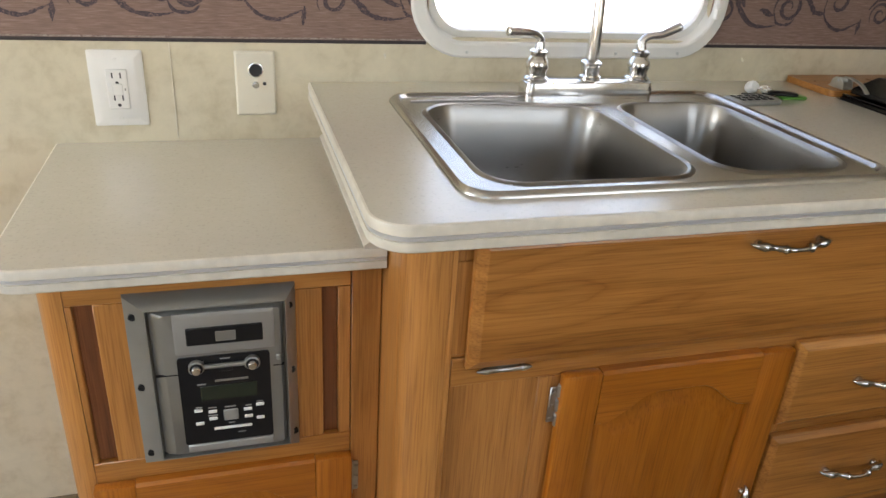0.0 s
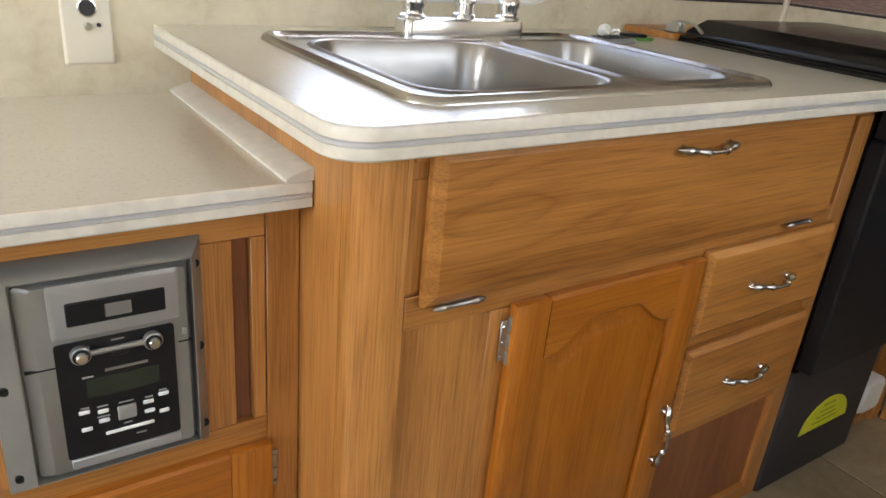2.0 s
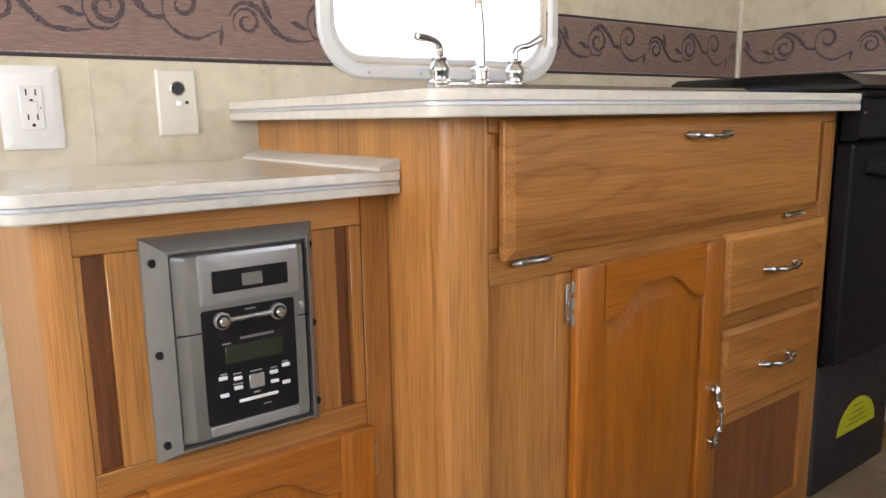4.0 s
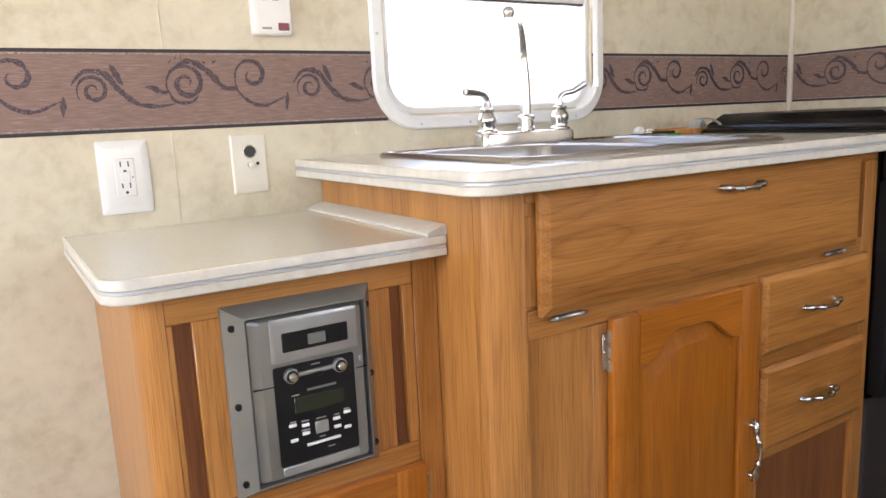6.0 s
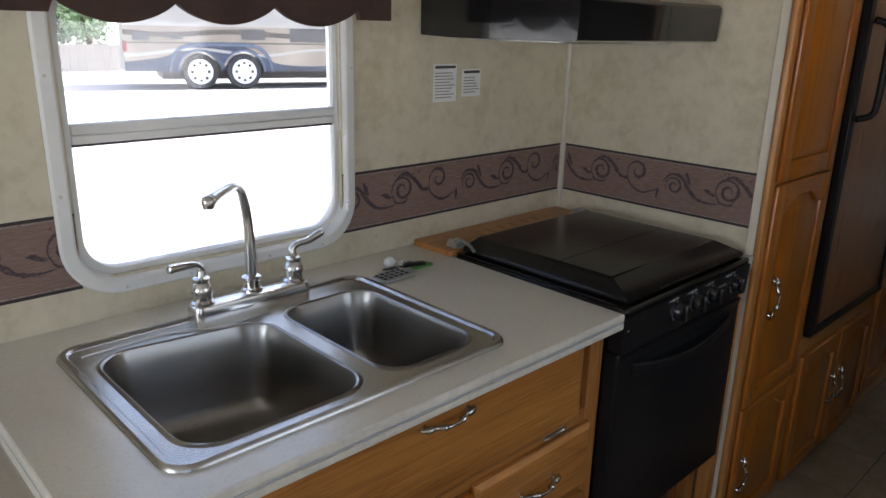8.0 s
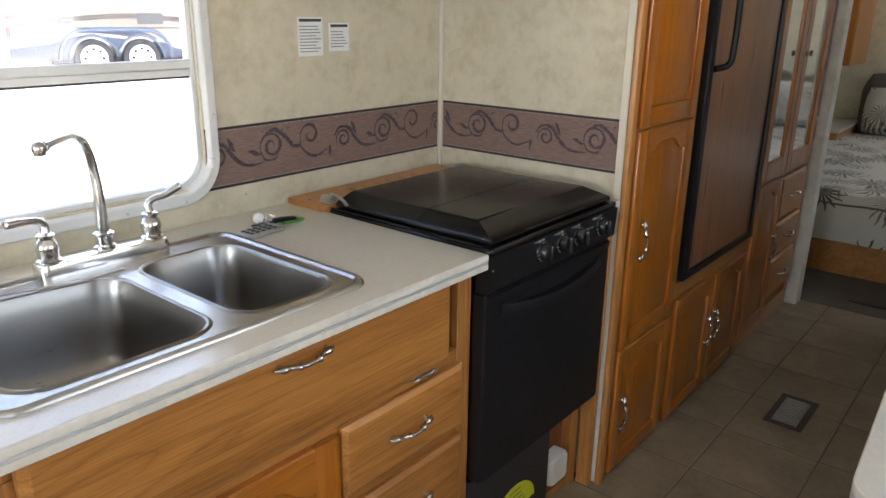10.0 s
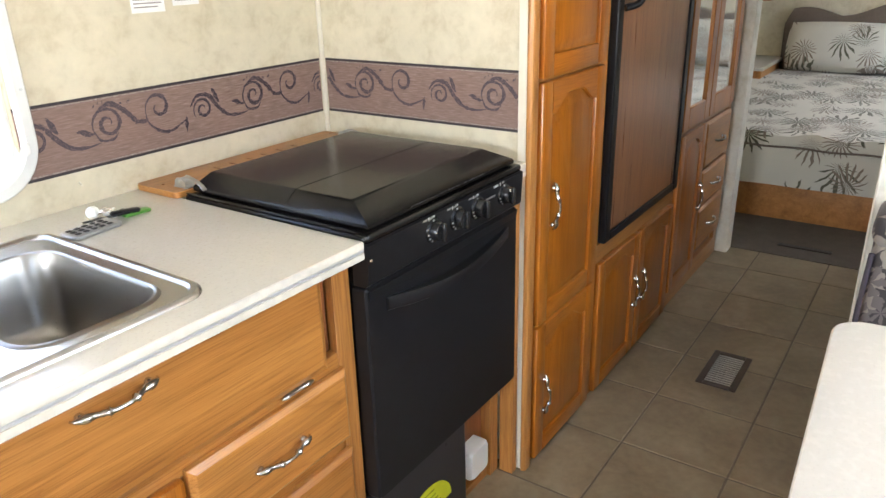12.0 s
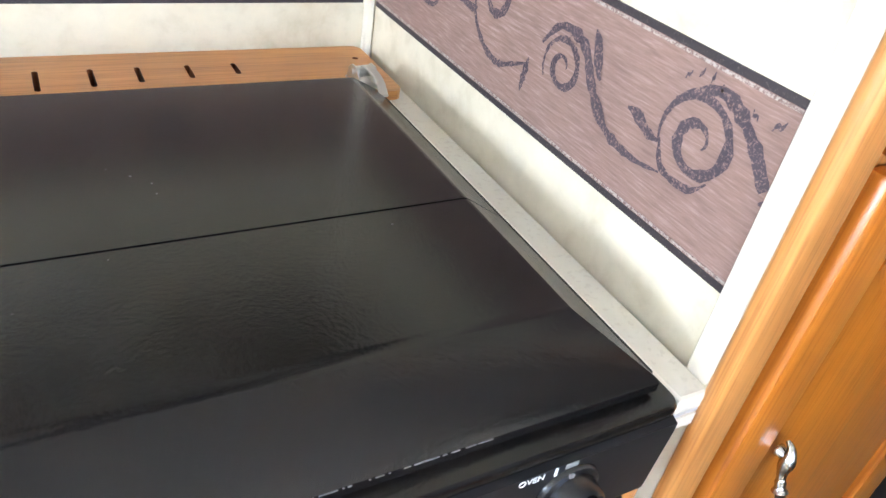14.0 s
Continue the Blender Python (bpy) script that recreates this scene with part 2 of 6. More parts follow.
def printed(name, ground, leaf_a, leaf_b, scale, petals, rough=0.85, reach=0.62, sharp=1.0):
    """Cloth printed with bursts of leaves."""
    m, nt, bs = nodes_of(name)
    co = place(nt, (scale, scale, scale))
    col = ramp(nt, noise_of(nt, co, 0.6, 4), [(0.3, tuple(c * 0.9 for c in ground)), (0.7, ground)])
    for k, (leaf, off) in enumerate(((leaf_a, 0.0), (leaf_b, 5.3))):
        add = N(nt, "VectorMath", operation="ADD")
        nt.links.new(co, add.inputs[0])
        add.inputs[1].default_value = (off, off, off)
        v = set_in(N(nt, "TexVoronoi"), Scale=1.0, Randomness=0.8)
        nt.links.new(add.outputs[0], v.inputs["Vector"])
        sub = N(nt, "VectorMath", operation="SUBTRACT")
        nt.links.new(add.outputs[0], sub.inputs[0])
        nt.links.new(v.outputs["Position"], sub.inputs[1])
        sep = N(nt, "SeparateXYZ")
        nt.links.new(sub.outputs[0], sep.inputs[0])
        ang = math_of(nt, "ARCTAN2", math_of(nt, "ADD", sep.outputs[0], sep.outputs[2]), sep.outputs[1])
        wob = math_of(nt, "MULTIPLY", noise_of(nt, co, 2.2, 3), 5.5)
        wave = math_of(nt, "ABSOLUTE", math_of(nt, "COSINE", math_of(nt, "ADD", math_of(nt, "MULTIPLY", ang, petals + k), wob)))
        wave = math_of(nt, "POWER", wave, sharp)
        edge = math_of(nt, "SUBTRACT", math_of(nt, "MULTIPLY", wave, reach - 0.12 * k), v.outputs["Distance"])
        mask = ramp(nt, edge, [(0.02, (0, 0, 0)), (0.06, (1, 1, 1))])
        col = mix(nt, mask, col, leaf)
    nt.links.new(col, bs.inputs["Base Color"])
    set_in(bs, Roughness=rough, Sheen_Weight=0.2)
    bump_of(nt, bs, noise_of(nt, place(nt, (1, 1, 1)), 500, 2), 0.2, 0.0008)
    return m


WALL = wallpaper("cream_wallpaper", (0.66, 0.60, 0.45))
WHITE_WALL = wallpaper("white_wallpaper", (0.72, 0.69, 0.60))
BEAD = plain("cream_bead", (0.74, 0.69, 0.57), 0.4, vary=0.06)
CEIL = plain("ceiling_white", (0.58, 0.56, 0.52), 0.8, vary=0.05)
FRAME_V = wood("face_frame_wood_upright", (0.344, 0.141, 0.032), (0.463, 0.205, 0.051), (0.545, 0.256, 0.069), "z", figure=0.35)
FRAME_H = wood("face_frame_wood_level", (0.325, 0.131, 0.027), (0.429, 0.187, 0.041), (0.507, 0.235, 0.059), "x", figure=0.35)
FLAP = wood("drawer_front_wood", (0.313, 0.123, 0.023), (0.429, 0.183, 0.039), (0.515, 0.235, 0.054), "x", figure=0.8)
STILE = wood("door_wood_upright", (0.321, 0.097, 0.006), (0.411, 0.136, 0.011), (0.470, 0.170, 0.015), "z", figure=0.3, rough=0.32, coat=0.35)
RAIL = wood("door_wood_level", (0.304, 0.093, 0.006), (0.380, 0.124, 0.010), (0.444, 0.157, 0.014), "x", figure=0.3, rough=0.32, coat=0.35)
PANEL = wood("door_panel_wood", (0.294, 0.086, 0.005), (0.364, 0.118, 0.007), (0.423, 0.147, 0.012), "z", figure=0.3, rough=0.32, coat=0.35)
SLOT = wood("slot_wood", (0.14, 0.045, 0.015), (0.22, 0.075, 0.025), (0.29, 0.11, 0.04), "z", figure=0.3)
FRIDGE = wood("fridge_panel_wood", (0.21, 0.085, 0.034), (0.285, 0.122, 0.050), (0.34, 0.155, 0.066), "z", figure=0.3, rough=0.3)
BOARDW = wood("ledge_wood", (0.36, 0.15, 0.035), (0.48, 0.215, 0.055), (0.55, 0.26, 0.075), "x", figure=0.2, coat=0.05)
LAM = laminate("beige_laminate", (0.655, 0.628, 0.535), (0.38, 0.34, 0.27), (0.72, 0.68, 0.6))
LAM_T = laminate("pale_laminate", (0.53, 0.50, 0.435), (0.40, 0.36, 0.3), (0.68, 0.65, 0.58), 0.4)
EDGE = plain("cream_edge", (0.66, 0.625, 0.54), 0.35, vary=0.14, scale=60)
CHROME_STRIP = plain("bright_strip", (0.66, 0.67, 0.69), 0.34, metal=0.55, vary=0.06, scale=25)
RIM_STEEL = plain("sink_rim_steel", (0.44, 0.425, 0.40), 0.26, metal=1.0, vary=0.05, scale=20)
STEEL = steel("sink_steel", (0.35, 0.335, 0.31), 0.29, "x", 0.14)
CHROME = steel("chrome", (0.80, 0.79, 0.77), 0.19, "z", 0.05)
HINGE_M = steel("hinge_metal", (0.52, 0.51, 0.49), 0.30, "z", 0.1)
HANDLE_M = steel("handle_nickel", (0.56, 0.55, 0.53), 0.17, "z", 0.05)
NICKEL = steel("zinc_bracket", (0.68, 0.70, 0.69), 0.34, "x")
BLACK = plain("black_enamel", (0.008, 0.007, 0.0065), 0.21, vary=0.3, scale=55, bump=0.22)
BLACK.node_tree.nodes["Principled BSDF"].inputs["Specular IOR Level"].default_value = 0.35


def add_specks(m, scale, color):
    """Dust specks and chips on a dark surface."""
    nt = m.node_tree
    bs = nt.nodes["Principled BSDF"]
    v = set_in(N(nt, "TexVoronoi"), Scale=scale, Randomness=1.0)
    nt.links.new(place(nt, (1, 1, 1)), v.inputs["Vector"])
    sep = N(nt, "SeparateColor")
    nt.links.new(v.outputs["Color"], sep.inputs[0])
    few = math_of(nt, "GREATER_THAN", sep.outputs[0], 0.86)
    size = math_of(nt, "MULTIPLY", sep.outputs[1], 0.11)
    dot = math_of(nt, "MULTIPLY", few, math_of(nt, "LESS_THAN", v.outputs["Distance"], size))
    old = bs.inputs["Base Color"].links[0].from_socket
    nt.links.new(mix(nt, dot, old, color), bs.inputs["Base Color"])


add_specks(BLACK, 70.0, (0.16, 0.15, 0.14))
BLACK_G = plain("black_gloss", (0.010, 0.010, 0.011), 0.12, vary=0.3, scale=12, coat=0.3)
BLACK_G.node_tree.nodes["Principled BSDF"].inputs["Specular IOR Level"].default_value = 0.6
KNOB = plain("knob_plastic", (0.014, 0.0135, 0.014), 0.24, vary=0.1)
KNOB.node_tree.nodes["Principled BSDF"].inputs["Specular IOR Level"].default_value = 0.55
BLACK_M = plain("black_plastic", (0.012, 0.0115, 0.012), 0.36, vary=0.25, bump=0.05)
BLACK_M.node_tree.nodes["Principled BSDF"].inputs["Specular IOR Level"].default_value = 0.2
DARKGREY = plain("dark_grey_panel", (0.030, 0.027, 0.030), 0.5, vary=0.2, bump=0.06)
GREY = plain("silver_grey_plastic", (0.285, 0.284, 0.265), 0.29, metal=0.55, vary=0.08)
GREY_L = plain("light_silver_plastic", (0.36, 0.36, 0.345), 0.30, metal=0.4, vary=0.08)
LCD = plain("display_glass", (0.022, 0.028, 0.018), 0.15, vary=0.1)
WHITE = plain("white_plastic", (0.80, 0.79, 0.75), 0.35, vary=0.04)
IVORY = plain("ivory_plastic", (0.74, 0.70, 0.58), 0.38, vary=0.04)
INK = plain("dark_ink", (0.03, 0.03, 0.03), 0.6)
INKGREY = plain("grey_ink", (0.30, 0.29, 0.27), 0.7)
PAINTW = plain("white_print", (0.8, 0.8, 0.78), 0.5)
RED = plain("red_switch", (0.22, 0.02, 0.025), 0.3)
YELLOW = plain("yellow_sticker", (0.62, 0.66, 0.02), 0.4, vary=0.05)
GREEN = plain("green_fob", (0.09, 0.26, 0.04), 0.4)
WINFRAME = plain("white_window_frame", (0.80, 0.80, 0.77), 0.35, vary=0.05)
BROWNCLOTH = plain("brown_valance_cloth", (0.055, 0.030, 0.022), 0.85, vary=0.2, scale=60, bump=0.3)
HEADCLOTH = plain("taupe_headboard_cloth", (0.15, 0.115, 0.09), 0.85, vary=0.15, scale=60, bump=0.3)
CARPET = plain("dark_carpet", (0.115, 0.095, 0.078), 0.95, vary=0.25, scale=120, bump=0.5)
GROUT = plain("tile_joint", (0.15, 0.118, 0.085), 0.7, vary=0.2)
CLOTH = printed("palm_print_cloth", (0.60, 0.57, 0.49), (0.10, 0.095, 0.06), (0.21, 0.165, 0.125), 4.4, 8.0, reach=0.58, sharp=1.6)
SEATCLOTH = printed("scroll_print_upholstery", (0.045, 0.038, 0.04), (0.27, 0.235, 0.20), (0.14, 0.12, 0.115), 11.0, 2.0)
PIPING = plain("dark_piping", (0.05, 0.04, 0.05), 0.8)


def tile_material():
    m, nt, bs = nodes_of("stone_look_tile")
    co = place(nt, (1, 1, 1), 4.0)
    a, b = noise_of(nt, co, 5, 6, 0.5, 0.6), noise_of(nt, co, 40, 4)
    col = ramp(nt, math_of(nt, "ADD", math_of(nt, "MULTIPLY", a, 0.75), math_of(nt, "MULTIPLY", b, 0.25)),
               [(0.3, (0.165, 0.125, 0.072)), (0.5, (0.255, 0.20, 0.122)), (0.72, (0.355, 0.29, 0.19))])
    nt.links.new(col, bs.inputs["Base Color"])
    nt.links.new(math_of(nt, "ADD", math_of(nt, "MULTIPLY", a, 0.3), 0.25), bs.inputs["Roughness"])
    bump_of(nt, bs, b, 0.1, 0.001)
    return m


TILE = tile_material()


def glass_material():
    m, nt, bs = nodes_of("window_glass")
    set_in(bs, Base_Color=(1, 1, 1, 1), Roughness=0.0, IOR=1.45, Transmission_Weight=1.0)
    return m


GLASS = glass_material()


def haze_film_glass():
    """A pane with an added translucent film that scatters daylight to imitate washed-out haze."""
    m, nt, bs = nodes_of("haze_film_window_glass")
    set_in(bs, Base_Color=(1, 1, 1, 1), Roughness=0.0, IOR=1.45, Transmission_Weight=1.0)
    film = N(nt, "BsdfTranslucent")
    film.inputs["Color"].default_value = (0.92, 0.94, 0.96, 1)
    both = N(nt, "MixShader")
    cover = ramp(nt, noise_of(nt, place(nt, (1, 1, 1)), 9, 5), [(0.3, (0.06, 0.06, 0.06)), (0.7, (0.13, 0.13, 0.13))])
    nt.links.new(cover, both.inputs[0])
    nt.links.new(bs.outputs[0], both.inputs[1])
    nt.links.new(film.outputs[0], both.inputs[2])
    nt.links.new(both.outputs[0], nt.nodes["Material Output"].inputs["Surface"])
    return m


HAZE_FILM = haze_film_glass()
MIRROR = steel("mirror", (0.85, 0.86, 0.85), 0.11, "z", 0.0)


def band_material():
    m, nt, bs = nodes_of("border_paper")
    co = place(nt, (34, 34, 420))
    f = noise_of(nt, co, 1.0, 5, 0.4, 0.6)
    g = noise_of(nt, place(nt, (1, 1, 1)), 12, 4)
    col = ramp(nt, f, [(0.3, (0.19, 0.118, 0.092)), (0.55, (0.265, 0.172, 0.138)), (0.75, (0.36, 0.255, 0.215))])
    col = mix(nt, 0.3, col, ramp(nt, g, [(0.3, (0.75, 0.72, 0.75)), (0.7, (1, 1, 1))]), "MULTIPLY")
    nt.links.new(col, bs.inputs["Base Color"])
    set_in(bs, Roughness=0.6)
    return m


BAND = band_material()


def worn_ink(name, color, ground, cut=0.42):
    m, nt, bs = nodes_of(name)
    f = noise_of(nt, place(nt, (1, 1, 1)), 420, 6, 0.4, 0.72)
    nt.links.new(ramp(nt, f, [(cut - 0.06, ground), (cut + 0.04, color)]), bs.inputs["Base Color"])
    set_in(bs, Roughness=0.6)
    return m


PRINT = worn_ink("plum_scroll_print", (0.056, 0.040, 0.050), (0.23, 0.15, 0.125), 0.445)
STRIPE = worn_ink("dark_border_stripe", (0.035, 0.026, 0.028), (0.10, 0.075, 0.07), 0.40)
ROPE = worn_ink("pale_rope_line", (0.40, 0.35, 0.30), (0.17, 0.11, 0.095), 0.50)

# ---- the large structure ----
ROOF, SOUTH, WEST, EAST = 1.98, -2.35, -4.0, 4.75
WX0, WX1, WZ0, WZ1 = -1.475, -0.812, 0.947, 1.560       # outer edge of the kitchen window's frame


def walls():
    bm = B()
    hx0, hx1, hz0, hz1 = WX0 + .035, WX1 - .035, WZ0 + .035, WZ1 - .035
    box(bm, WEST, hx0, 0, .05, -.02, ROOF)
    box(bm, hx1, EAST, 0, .05, -.02, ROOF)
    box(bm, hx0, hx1, 0, .05, -.02, hz0)
    box(bm, hx0, hx1, 0, .05, hz1, ROOF)
    solid("wall_north", bm, WALL, "cream mottled vinyl wallpaper wall with a window", "wall", "structure", smooth=False)
    bm = B()
    spans = ((-3.4, -2.1, .75, 1.75), (-1.1, 0.0, 1.0, 1.7), (3.05, 3.95, 1.05, 1.65))
    x = WEST
    for a, b, z0, z1 in spans:
        box(bm, x, a, SOUTH - .05, SOUTH, -.02, ROOF)
        box(bm, a, b, SOUTH - .05, SOUTH, -.02, z0)
        box(bm, a, b, SOUTH - .05, SOUTH, z1, ROOF)
        x = b
    box(bm, x, EAST, SOUTH - .05, SOUTH, -.02, ROOF)
    solid("wall_south", bm, WALL, "cream vinyl wallpaper wall with window openings", "wall", "structure", smooth=False)
    bm = B()
    box(bm, WEST - .05, WEST, SOUTH, -1.95, -.02, ROOF)
    box(bm, WEST - .05, WEST, -.45, 0, -.02, ROOF)
    box(bm, WEST - .05, WEST, -1.95, -.45, -.02, .9)
    box(bm, WEST - .05, WEST, -1.95, -.45, 1.7, ROOF)
    solid("wall_west", bm, WALL, "cream vinyl wallpaper end wall with a window opening", "wall", "structure", smooth=False)
    solid("wall_east", box(B(), EAST, EAST + .05, SOUTH, 0, -.02, ROOF), WALL, "cream wallpaper wall behind the bed", "wall", "structure", smooth=False)
    solid("wall_stove", box(B(), 0, .018, -.640, -.0005, 0, ROOF), WALL, "cream wallpaper partition beside the stove", "wall", "structure", smooth=False)
    bm = B()
    box(bm, 1.95, 2.04, -.70, -.001, 0, ROOF, .004)
    solid("wall_bedroom_1", bm, WHITE_WALL, "off-white wallpapered partition end at the bedroom opening", "wall", "structure", smooth=False)
    bm = B()
    box(bm, 2.04, 2.10, SOUTH + .001, -1.30, 0, ROOF, .004)
    solid("wall_bedroom_2", bm, WHITE_WALL, "off-white wallpapered bedroom partition", "wall", "structure", smooth=False)
    solid("wall_bedroom_3", box(B(), 2.041, 2.099, -1.2999, -.7001, 1.90, ROOF), WHITE_WALL, "off-white lintel over the bedroom opening", "wall", "structure", smooth=False)
    solid("wall_dinette", box(B(), .446, .472, SOUTH + .001, -1.350, 0, ROOF), WHITE_WALL, "off-white partition behind the dinette bench", "wall", "structure", smooth=False)
    solid("trim_dinette", box(B(), .440, .478, -1.3505, -1.344, 0, ROOF - .001, .002), BEAD, "cream plastic edge strip on the dinette partition", "trim", "structure")
    solid("ceiling", box(B(), WEST - .05, EAST + .05, SOUTH - .05, .05, ROOF, ROOF + .04), CEIL, "plain white ceiling panels", "ceiling", "structure", smooth=False)
    solid("trim_corner", box(B(), -.013, -.0005, -.013, -.0005, .89, ROOF - .001, .003), BEAD, "cream plastic bead in the wall corner", "trim", "structure")
    bm = B()
    box(bm, -.0045, -.0004, -.6405, -.618, .0, ROOF - .001, .0015)
    solid("trim_partition", bm, BEAD, "cream plastic edge trim on the partition's end", "trim", "structure")


walls()

# joints of the wallpaper panels
bm = B()
for x in (-1.895,):
    box(bm, x, x + .0015, -.0012, -.0002, .80, .968)
    box(bm, x, x + .0015, -.0012, -.0002, 1.118, ROOF - .01)
solid("trim_seam", bm, BEAD, "thin seam between two wallpaper panels", "trim", "structure", smooth=False)


def hook(bm, x, z):
    tube(bm, [(x, -.001, z + .004), (x, -.004, z), (x, -.007, z - .002), (x, -.008, z + .002)], [.0022, .002, .0018, .0012], 8)


for hx, hz in ((-1.520, .948), (-.745, .945)):
    bm = B()
    hook(bm, hx, hz)
    solid("wall_clip", bm, IVORY, "small plastic clip stuck on the wallpaper", "clip")

# ---- the printed wallpaper border ----
BZ0, BZ1, PERIOD = 0.970, 1.115, 0.400


def ribbon(out, pts, widths, seed):
    """A flat painted stroke as quads in (u, v), slightly ragged."""
    rnd = random.Random(seed)
    quads, prev = [], None
    level = .0015 + 1.2e-5 * (seed % 100) + 1e-6 * (seed % 7)
    for i, p in enumerate(pts):
        d = Vector(pts[min(i + 1, len(pts) - 1)]) - Vector(pts[max(i - 1, 0)])
        n = Vector((-d.y, d.x)).normalized() if d.length else Vector((0, 1))
        w = widths[i] * (0.68 + 0.6 * rnd.random())
        pair = (Vector(p) + n * w * .5, Vector(p) - n * w * .5)
        if prev:
            quads.append((prev[0], prev[1], pair[1], pair[0], level))
        prev = pair
    out += quads


def spiral(cx, cv, r0, r1, a0, turns, n=34):
    return [(cx + (r0 + (r1 - r0) * k / n) * math.cos(radians(a0 + 360 * turns * k / n)),
             cv + (r0 + (r1 - r0) * k / n) * math.sin(radians(a0 + 360 * turns * k / n))) for k in range(n + 1)]


def taper(n, w, head=0.3, tail=0.15):
    return [w * min(1, head + (1 - head) * k / (n * .3), tail + (1 - tail) * (n - k) / (n * .35)) for k in range(n + 1)]


def leaf(out, u, v, length, angle, width, seed):
    a = radians(angle)
    pts = [(u + math.cos(a) * length * k / 8, v + math.sin(a) * length * k / 8 + .002 * math.sin(k * .8)) for k in range(9)]
    ribbon(out, pts, [max(.0008, width * math.sin(math.pi * (k + .4) / 9)) for k in range(9)], seed)


def repeat_of_scroll(out, u, seed):
    """One repeat: small spiral, large spiral, open hook, with stems and leaves; u at the large one's middle, v from the band's foot."""
    # large spiral with its crest and the long tail to the right
    p = spiral(u, .084, .037, .006, 205, -1.65)
    ribbon(out, p, taper(34, .0085), seed)
    s = [(v.x, v.y) for v in (Vector((p.x, p.y)) for p in smooth_path([(u - .030, .104, 0), (u + .006, .124, 0), (u + .040, .106, 0), (u + .066, .078, 0), (u + .088, .070, 0)], 7))]
    ribbon(out, s, taper(len(s) - 1, .011), seed + 1)
    s = [(v.x, v.y) for v in smooth_path([(u - .033, .072, 0), (u - .022, .052, 0), (u + .006, .050, 0), (u + .020, .062, 0)], 6)]
    ribbon(out, s, taper(len(s) - 1, .006), seed + 2)
    leaf(out, u - .072, .078, .040, -14, .011, seed + 3)
    leaf(out, u + .062, .072, .034, 8, .009, seed + 4)
    for k in range(7):
        leaf(out, u - .028 + .011 * k, .120 + .006 * math.sin(k), .008, 60 + 12 * k, .0028, seed + 30 + k)
    leaf(out, u + .050, .118, .012, 50, .004, seed + 5)
    # open hook above, its stem swings low
    h = u + .124
    p = spiral(h, .098, .033, .008, 190, -1.15, 28)
    ribbon(out, p, taper(28, .0085), seed + 6)
    s = [(v.x, v.y) for v in smooth_path([(h - .033, .092, 0), (h - .030, .070, 0), (h - .008, .048, 0), (h + .022, .040, 0), (h + .050, .050, 0), (h + .072, .060, 0)], 7)]
    ribbon(out, s, taper(len(s) - 1, .0065), seed + 7)
    leaf(out, h + .066, .030, .034, 84, .009, seed + 8)
    # small spiral with a stem that runs down to the next large one
    c = u + .242
    p = spiral(c, .074, .028, .005, 215, -1.6, 30)
    ribbon(out, p, taper(30, .007), seed + 9)
    s = [(v.x, v.y) for v in smooth_path([(c - .034, .084, 0), (c - .012, .106, 0), (c + .020, .102, 0), (c + .042, .074, 0), (c + .070, .050, 0), (c + .105, .044, 0), (c + .135, .048, 0)], 7)]
    ribbon(out, s, taper(len(s) - 1, .010), seed + 10)
    leaf(out, c + .030, .118, .040, -62, .011, seed + 11)
    for k in range(4):
        leaf(out, c - .022 + .011 * k, .100 + .004 * math.sin(k * 2), .006, 70, .002, seed + 50 + k)


def border(name, u0, u1, first, where, label):
    """where(u, v, d): a place on the wall, d metres proud of it."""
    t = thing(name, where((u0 + u1) / 2, BZ0, 0), label, "border", kind="structure")

    def strip(nm, v0, v1, d, mat):
        bm = B()
        pts = [(u0, v0), (u1, v0), (u1, v1), (u0, v1)]
        loft(bm, [[where(u, v, 0.0002) for u, v in pts], [where(u, v, d) for u, v in pts]], False, True)
        part(nm, bm, mat, t, smooth=False)

    strip("paper_band", BZ0, BZ1, .0008, BAND)
    strip("stripe", BZ0, BZ0 + .006, .0014, STRIPE)
    strip("stripe", BZ1 - .006, BZ1, .0014, STRIPE)
    strip("rope_line", BZ0 + .0068, BZ0 + .0092, .0012, ROPE)
    strip("rope_line", BZ1 - .0092, BZ1 - .0068, .0012, ROPE)
    quads = []
    k = math.floor((u0 - first) / PERIOD) - 1
    while first + k * PERIOD < u1 + .3:
        repeat_of_scroll(quads, first + k * PERIOD, 100 * k)
        k += 1
    bm = B()
    for q in quads:
        if all(u0 + .001 < p.x < u1 - .001 for p in q[:4]):
            bm.faces.new([bm.verts.new(where(p.x, BZ0 + p.y, q[4])) for p in q[:4]])
    part("scroll_print", bm, PRINT, t, "dark plum scrolls and leaves", smooth=False)
    return t


border("wallpaper_border", WEST + .001, WX0 + .033, -1.858, lambda u, v, d: Vector((u, -d, v)), "brown wallpaper border printed with dark plum scrolls")
border("wallpaper_border", WX1 - .033, -.0135, -.258, lambda u, v, d: Vector((u, -d, v)), "brown wallpaper border printed with dark plum scrolls")
border("wallpaper_border", .0135, .621, .152, lambda u, v, d: Vector((-d, -u, v)), "brown wallpaper border printed with scrolls beside the stove")


# ---- kitchen window ----
def ring_xz(x0, x1, z0, z1, r, y, n=8):
    return [Vector((x, y, z)) for x, z in rrect(x0, x1, z0, z1, r, n)]


